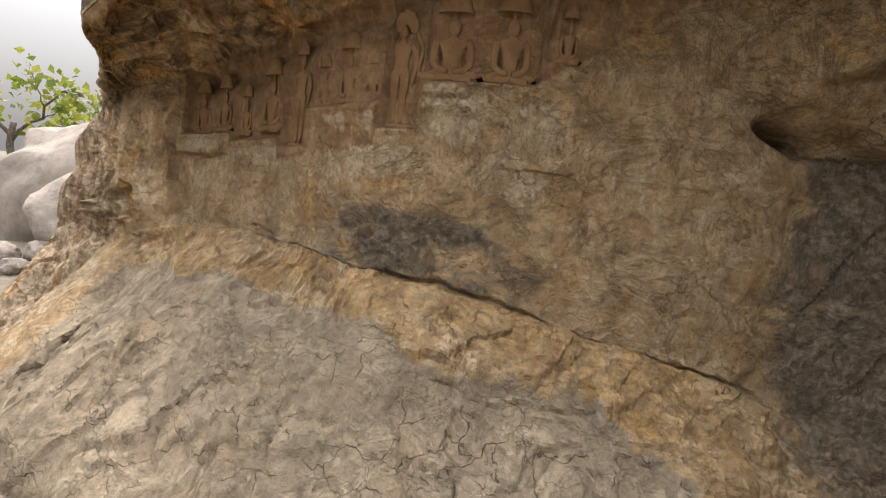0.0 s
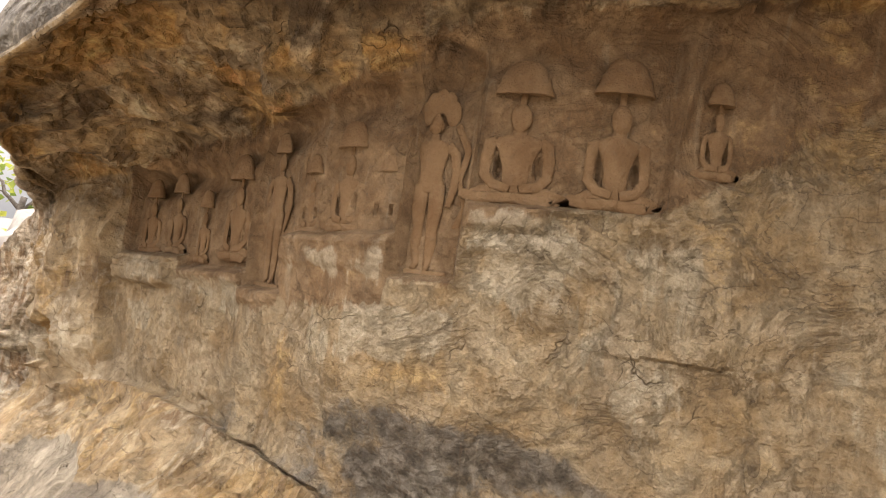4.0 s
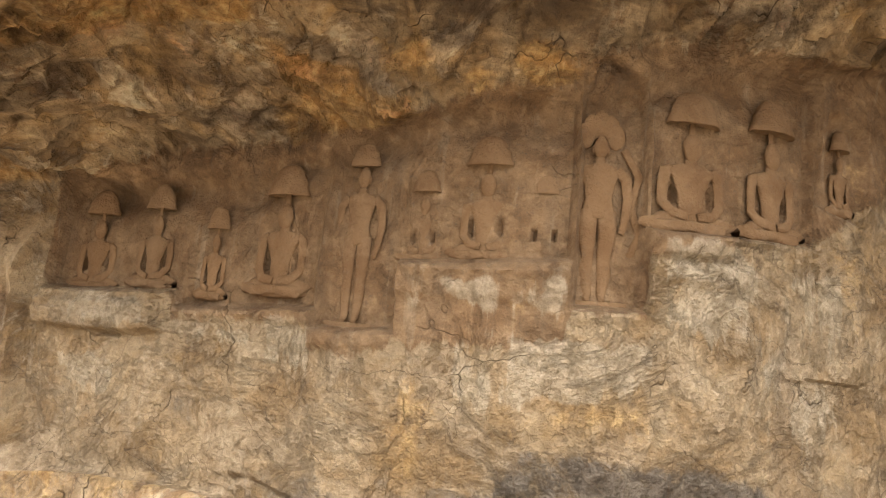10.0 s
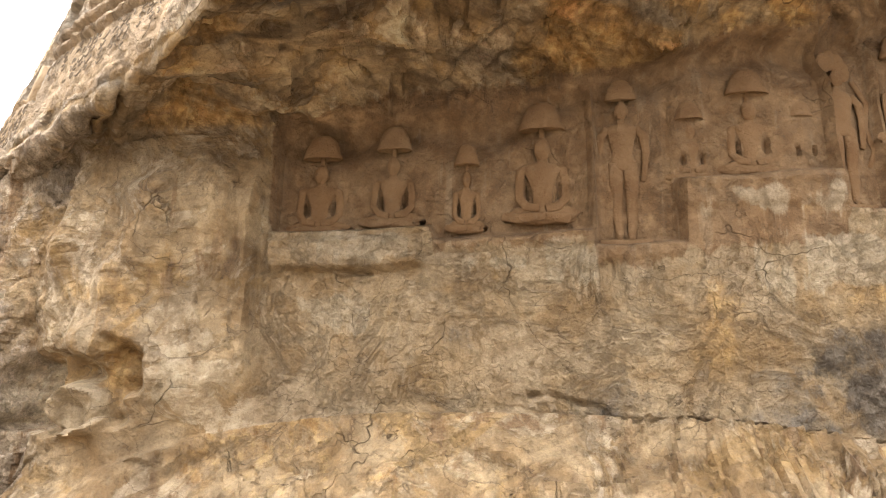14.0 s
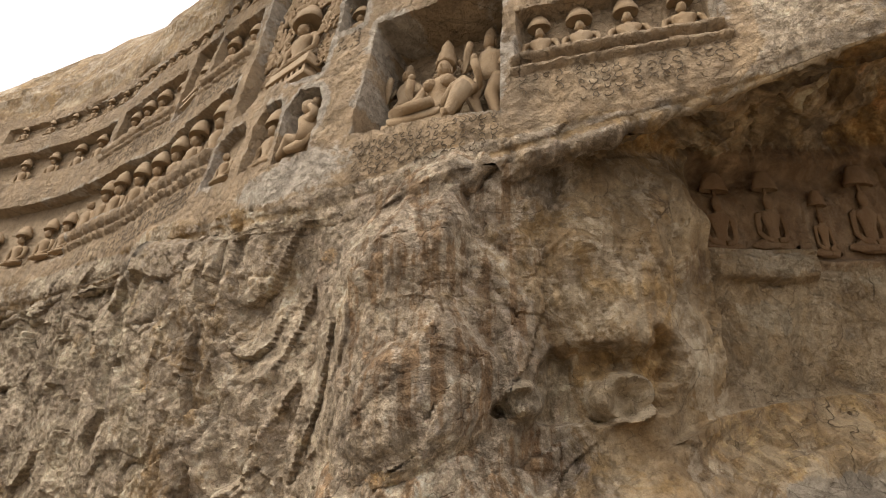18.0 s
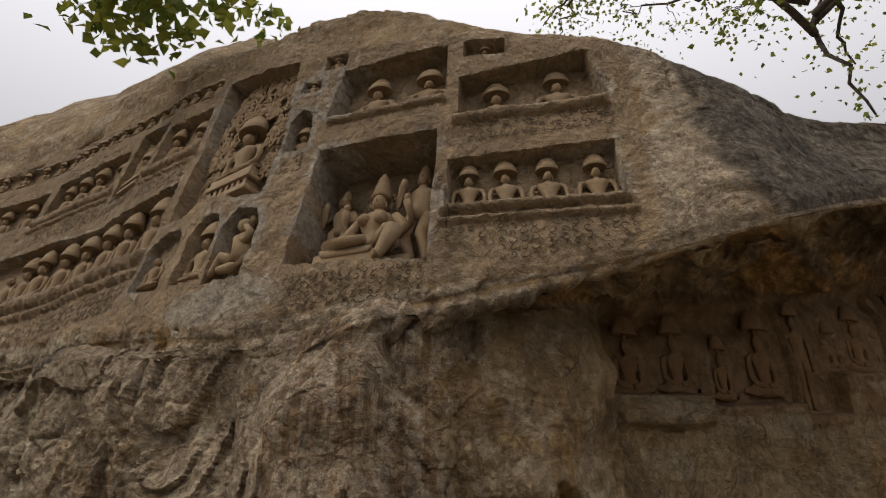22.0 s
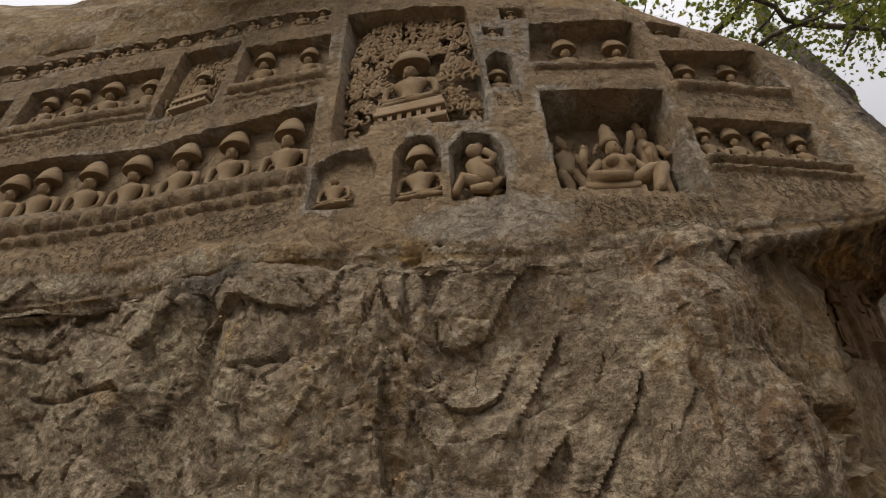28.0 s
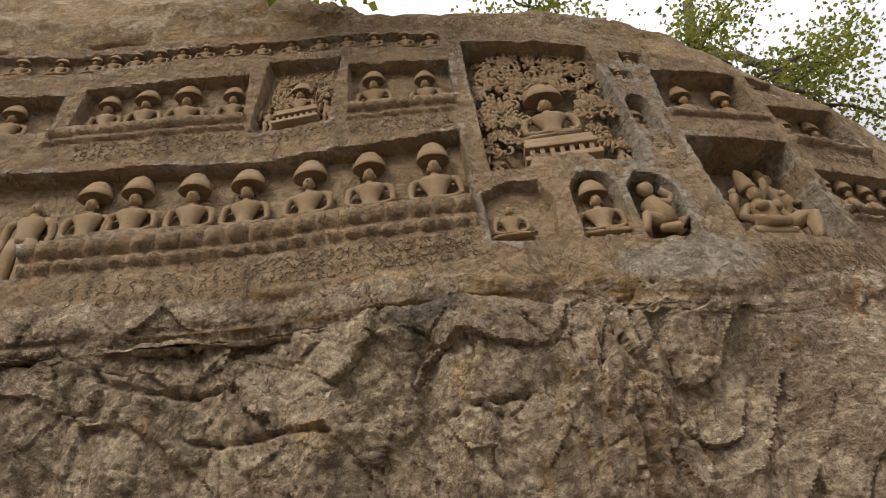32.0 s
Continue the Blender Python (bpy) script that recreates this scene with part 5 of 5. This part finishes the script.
put(tendrils(9, 0.2, 0.24), on_face, 5.1, 3.47, 0.8, 0.16, "stone relief of small helpers beside the throne", "relief panel", thick=0.7)
put(ATTENDANT[2], on_face, 4.2, 3.28, 0.26, 0.17, "small stone attendant standing beside the panel's edge", "relief figure")
put(ATTENDANT[0], on_face, 5.34, 3.24, 0.3, 0.17, "small stone attendant standing beside the panel's edge", "relief figure")
# the smaller panel with the same scene
put(THRONE, on_face, 2.49, 4.0, 0.32, 0.09, "small stepped stone throne with little columns", "pedestal")
put(SEATED[2], on_face, 2.49, 4.12, 0.34, 0.08, "small seated stone figure on a throne under a parasol", "relief figure", wide=1.1)
put(tendrils(11, 0.36, 0.34), on_face, 2.52, 4.26, 0.85, 0.08, "stone relief of flying helpers and an elephant head above the throne", "relief panel", wide=0.8, thick=0.6)
for q, z, h in ((2.31, 3.98, 0.3), (2.36, 4.1, 0.26), (2.68, 3.97, 0.28), (2.64, 4.14, 0.26)):
    put(ATTENDANT[int(q * 10) % 3], on_face, q, z, h, 0.1, "small stone attendant carved beside the little throne", "relief figure", "attendants of the small panel")

# under the overhang
for n, (q, z, h, w) in enumerate(RECESS_FIGURES):
    put(WORN[n % 3], on_wall, q, z, h, 0.016 + (0.065, 0.065, 0.065, 0.065, 0.065, 0.065, 0.065, 0.055, 0.055, 0.025)[n], "ochre stone relief of a seated figure under a parasol, worn smooth", "relief figure",
        "seated figures under the overhang", wide=w)
put(STANDING, on_wall, 10.295, 1.99, 0.66, 0.088, "ochre stone relief of a standing figure under a parasol", "relief figure", wide=0.9)
put(HOODED, on_wall, 10.935, 2.13, 0.64, 0.092, "ochre stone relief of a standing figure with a serpent hood", "relief figure", wide=1.0)


# ---- worn inscriptions: rows of curling letter strokes on dressed panels, dark strips laid on for the shade of cuts ----
def surface_near(q, z):
    """The carved face as it was cut, near a station and height."""
    col = P2.reshape(nr, nc, 3)[(BAND > 0.9) & (BAND < 2), int(np.searchsorted(Q, q))]
    return Vector(col[np.argmin(np.abs(col[:, 2] - z))])


def letters(name, where, q0, q1, z0, z1, rows, size, seed, rise=0.0):
    rng = random.Random(seed)
    bm = bmesh.new()
    span = (run if where is on_face else run_low)
    count = max(3, int((span(q1) - span(q0)) / (size * 1.15)))
    for r in range(rows):
        for n in range(count):
            if rng.random() < 0.12:
                continue
            f = (n + 0.5) / count
            p, side, out, up = where(q0 + (q1 - q0) * f, z0 + (z1 - z0) * (r + 0.5) / rows + rise * f)
            p = surface_near(q0 + (q1 - q0) * f, p.z) + out * 0.004
            a0, sweep, k = rng.uniform(0, 6.28), rng.uniform(2.5, 5.2) * rng.choice((-1, 1)), size * rng.uniform(0.32, 0.46)
            ring, wide = [], size * 0.075
            pts = [(k * math.cos(a0 + sweep * j / 5) + (k * 0.5 if j > 3 else 0), k * 1.1 * math.sin(a0 + sweep * j / 5)) for j in range(6)]
            last = None
            for j, (x, y) in enumerate(pts):
                ax, ay = pts[min(j + 1, 5)][0] - pts[max(j - 1, 0)][0], pts[min(j + 1, 5)][1] - pts[max(j - 1, 0)][1]
                ln = math.hypot(ax, ay) or 1
                nx, ny = -ay / ln * wide, ax / ln * wide
                pair = [bm.verts.new(p + side * (x + nx) + up * (y + ny)), bm.verts.new(p + side * x + up * y + out * 0.004), bm.verts.new(p + side * (x - nx) + up * (y - ny))]
                if last:
                    bm.faces.new((last[0], last[1], pair[1], pair[0]))
                    bm.faces.new((last[1], last[2], pair[2], pair[1]))
                last = pair
    ob = part(name, bm, LETTER, rock, "weathered rows of carved letters")
    ob["kind"] = "stuff"
    return ob


letters("inscription", on_face, 7.08, 7.3, 2.6, 2.72, 3, 0.037, 1)
letters("inscription", on_face, 7.33, 7.55, 2.52, 2.72, 5, 0.037, 2)
letters("inscription", on_face, 7.57, 7.8, 2.54, 2.71, 5, 0.037, 3)
letters("inscription", on_face, 7.82, 8.05, 2.6, 2.71, 3, 0.037, 4)
letters("inscription", on_face, 7.2, 8.02, 3.26, 3.4, 3, 0.038, 5, 0.04)
letters("inscription", on_face, 6.05, 6.98, 2.36, 2.55, 6, 0.033, 6)
letters("inscription", on_face, 1.75, 3.9, 2.66, 2.84, 4, 0.038, 7, -0.02)
letters("inscription", on_face, 1.6, 2.2, 3.8, 3.96, 4, 0.041, 8)
letters("inscription", on_face, 2.9, 3.9, 3.72, 3.85, 3, 0.037, 9, -0.04)
letters("inscription", on_face, 2.25, 2.8, 3.8, 3.9, 3, 0.033, 10)
letters("inscription", on_face, 5.58, 5.88, 3.3, 3.45, 4, 0.033, 11)


# ---- trees ----
def leafy(name, points, rng, size, spread, per, material, parent):
    """Small folded leaves scattered round the twig points, as one part."""
    verts, faces = [], []
    for p in points:
        for n in range(per):
            c = p + Vector((rng.gauss(0, 1), rng.gauss(0, 1), rng.gauss(-0.25, 0.8))) * spread
            a = Vector((rng.gauss(0, 1), rng.gauss(0, 1), rng.gauss(-0.5, 0.6))).normalized()
            b = a.cross(Vector((rng.gauss(0, 1), rng.gauss(0, 1), rng.gauss(0, 1)))).normalized()
            u = a.cross(b)
            k = size * rng.uniform(0.6, 1.25)
            i = len(verts)
            verts += [c, c + a * k * 0.45 + b * k * 0.4 + u * k * 0.12, c + a * k + u * k * -0.1, c + a * k * 0.45 - b * k * 0.4 + u * k * 0.12, c + a * k * 0.45]
            faces += [(i, i + 4, i + 1), (i + 1, i + 4, i + 2), (i, i + 3, i + 4), (i + 3, i + 2, i + 4)]
    me = bpy.data.meshes.new(name)
    me.from_pydata([tuple(v) for v in verts], [], faces)
    me.materials.append(material)
    ob = new(name, me)
    ob.parent = parent
    return tagged(ob, "small fresh green leaves in loose clumps", kind="stuff")


def grow(bm, a, b, r0, r1, rng, bend, depth, ends, twigs=4):
    """A limb from a to b that tapers and wanders, and side twigs; collects the twig ends."""
    pts = [a.lerp(b, k / 6) + Vector((rng.gauss(0, bend), rng.gauss(0, bend), rng.gauss(0, bend * 0.6))) * (0 if k in (0, 6) else 1) for k in range(7)]
    tube(bm, pts, [r0 + (r1 - r0) * k / 6 for k in range(7)], 9 if r0 > 0.06 else 6)
    if depth == 0:
        ends += pts[2:]
        return
    for n in range(twigs):
        s = pts[rng.randint(2, 6)]
        d = ((b - a).normalized() + Vector((rng.gauss(0, 0.8), rng.gauss(0, 0.8), rng.gauss(-0.05, 0.55)))).normalized()
        grow(bm, s, s + d * (b - a).length * rng.uniform(0.28, 0.5), r1 * 0.8, r1 * 0.3, rng, bend * 0.6, depth - 1, ends, 3)


def tree(name, limbs, seed, leaf_size, spread, per, label, twigs=4):
    rng = random.Random(seed)
    base = Vector(limbs[0][0])
    root = tagged(new(name), label, "tree")
    root.location = base
    ends = []
    for n, (a, b, r0, r1, depth) in enumerate(limbs):
        bm = bmesh.new()
        grow(bm, Vector(a) - base, Vector(b) - base, r0, r1, rng, (Vector(b) - Vector(a)).length * 0.035, depth, ends if depth >= 0 else [], twigs)
        part("trunk" if n == 0 else "limb", bm, BARK, root)
    leafy("crown", ends, rng, leaf_size, spread, per, LEAF, root)
    return root


tree("tree", (((5.7, 1.7, 3.4), (5.5, 1.8, 13.6), 0.2, 0.14, 0), ((5.6, 1.75, 11.9), (4.26, 1.01, 9.32), 0.13, 0.08, 1), ((4.26, 1.01, 9.32), (3.6, 0.3, 9.2), 0.05, 0.02, 2), ((5.5, 1.8, 12.6), (4.4, 4.3, 9.0), 0.08, 0.06, 1), ((4.4, 4.3, 8.8), (1.6, 5.2, 9.8), 0.07, 0.03, 2), ((4.4, 4.2, 9.2), (2.7, 2.4, 8.5), 0.07, 0.045, 2),
              ((2.7, 2.4, 8.5), (3.4, 0.8, 7.9), 0.06, 0.03, 2), ((2.7, 2.4, 8.5), (3.9, 0.4, 9.6), 0.05, 0.03, 2), ((4.3, 4.2, 9.4), (2.2, 7.2, 10.8), 0.08, 0.04, 2), ((4.3, 4.2, 9.5), (3.6, 1.8, 11.0), 0.08, 0.04, 2),
              ((1.7, 5.1, 9.8), (0.2, 6.4, 9.9), 0.04, 0.02, 2), ((2.7, 2.4, 8.5), (1.6, 3.6, 9.0), 0.05, 0.02, 2), ((3.4, 0.8, 7.9), (4.6, -0.8, 7.6), 0.04, 0.02, 2)), 4, 0.1, 0.34, 13,
     "slender tree with bare forked limbs and sparse yellow-green leaves")
tree("tree", (((-10.6, 4.0, -0.2), (-10.0, 4.6, 6.0), 0.24, 0.16, 0), ((-10.0, 4.6, 5.8), (-6.6, 8.6, 8.0), 0.12, 0.06, 1), ((-6.6, 8.6, 8.0), (-5.1, 8.1, 6.1), 0.045, 0.02, 2),
              ((-6.4, 8.6, 7.9), (-4.3, 7.8, 6.5), 0.04, 0.015, 2), ((-10.0, 4.6, 6.0), (-11.9, 3.0, 8.6), 0.14, 0.06, 2)), 9, 0.14, 0.15, 9, "tree with a long limb hanging dark green leaves over the rock")


# ---- ground, stones and the far background ----
def ground_height(x, y):
    g = 0.45 * np.exp(-(((x + 0.4) / 1.6) ** 2 + ((y - 1.7) / 0.9) ** 2)) - 0.25 * smooth(-4.5, -7.0, x) - 0.05
    return g - 2.5 * smooth(20, 90, np.hypot(x + 4, y)) + 0.06 * fbm(np.stack([x * 0.7, y * 0.7, 0 * x], 1), 3, 300)


g = np.concatenate([-np.geomspace(12, 900, 26)[::-1], np.linspace(-11.5, 11.5, 150), np.geomspace(12, 900, 26)])
gx, gy = np.meshgrid(g - 4, g + 3)
gv = np.column_stack([gx.ravel(), gy.ravel(), ground_height(gx.ravel(), gy.ravel())])
w = len(g)
k = (np.arange(w - 1)[:, None] * w + np.arange(w - 1)[None]).ravel()
gm = bpy.data.meshes.new("ground")
gm.from_pydata(gv.tolist(), [], np.stack([k, k + 1, k + w + 1, k + w], 1).tolist())
gm.materials.append(GROUND)
gm.polygons.foreach_set("use_smooth", [True] * len(gm.polygons))
tagged(new("ground", gm), "pale bare granite ground at the foot of the cliff", "ground", kind="structure")


def boulder_mesh(seed, rough_amount=0.18):
    bm = bmesh.new()
    bmesh.ops.create_icosphere(bm, subdivisions=4, radius=1)
    for v in bm.verts:
        n = noise.fractal(v.co * 1.3 + Vector((seed * 5.1, 0, 0)), 1.0, 2.0, 4)
        v.co *= 1 + rough_amount * n + 0.12 * abs(noise.noise(v.co * 2.2 + Vector((0, seed, 0))))
    me = bpy.data.meshes.new("boulder")
    bm.to_mesh(me)
    bm.free()
    me.materials.append(LOOSE)
    me.polygons.foreach_set("use_smooth", [True] * len(me.polygons))
    return me


BOULDERS = [boulder_mesh(k) for k in range(3)]
for n, (x, y, r, flat) in enumerate(((-9.4, 10.6, 1.5, 0.8), (-8.3, 8.6, 0.5, 0.7), (-10.2, 8.9, 0.35, 0.6), (-12.0, 12.6, 2.2, 0.9), (-8.9, 8.1, 0.25, 0.7), (-9.7, 9.4, 0.4, 0.7))):
    ob = tagged(new("boulder", BOULDERS[n % 3]), "rounded grey granite boulder lying on the pale ground", "boulder", "boulders beyond the cliff")
    ob.matrix_world = pose(x, y, float(ground_height(np.array([x]), np.array([y]))[0]) + r * flat * 0.45, 0, 0, n * 70) @ Matrix.Diagonal((r, r * 0.85, r * flat, 1))
rng = random.Random(12)
for n in range(5):
    x, y = -34 + rng.uniform(-6, 6), 30 + n * 6 - 10
    z = float(ground_height(np.array([x]), np.array([y]))[0])
    tree("tree", (((x, y, z), (x + 0.4, y, z + 4), 0.25, 0.16, 0), ((x + 0.3, y, z + 3), (x + 2.5, y + 1, z + 6), 0.12, 0.05, 2), ((x + 0.3, y, z + 3.2), (x - 2.5, y - 1, z + 6), 0.12, 0.05, 2)),
         20 + n, 0.5, 0.8, 3, "distant leafy tree on the hillside")


def sprig(x, y, z, seed, size=0.09):
    """A little weed that grows from the rock."""
    rng = random.Random(seed)
    root = tagged(new("weed"), "small green weed growing from a crack in the rock", "plant")
    root.location = (x, y, z)
    bm = bmesh.new()
    ends = []
    for n in range(5):
        d = Vector((rng.gauss(0, 0.6), rng.gauss(-0.3, 0.5), 1)).normalized() * size * rng.uniform(1.2, 2.2)
        tube(bm, [(0, 0, -0.02), d * 0.5, d], [0.004, 0.003, 0.002], 5)
        ends += [d * 0.5, d * 0.8, d]
    part("stem", bm, BARK, root)
    leafy("leaf_clump", ends, rng, size * 0.8, size * 0.25, 3, LEAF, root)


sprig(1.62, 3.62, 0.28, 3)
sprig(1.75, 3.7, 0.3, 5, 0.07)
sprig(-3.6, 3.9, 0.02, 4, 0.12)
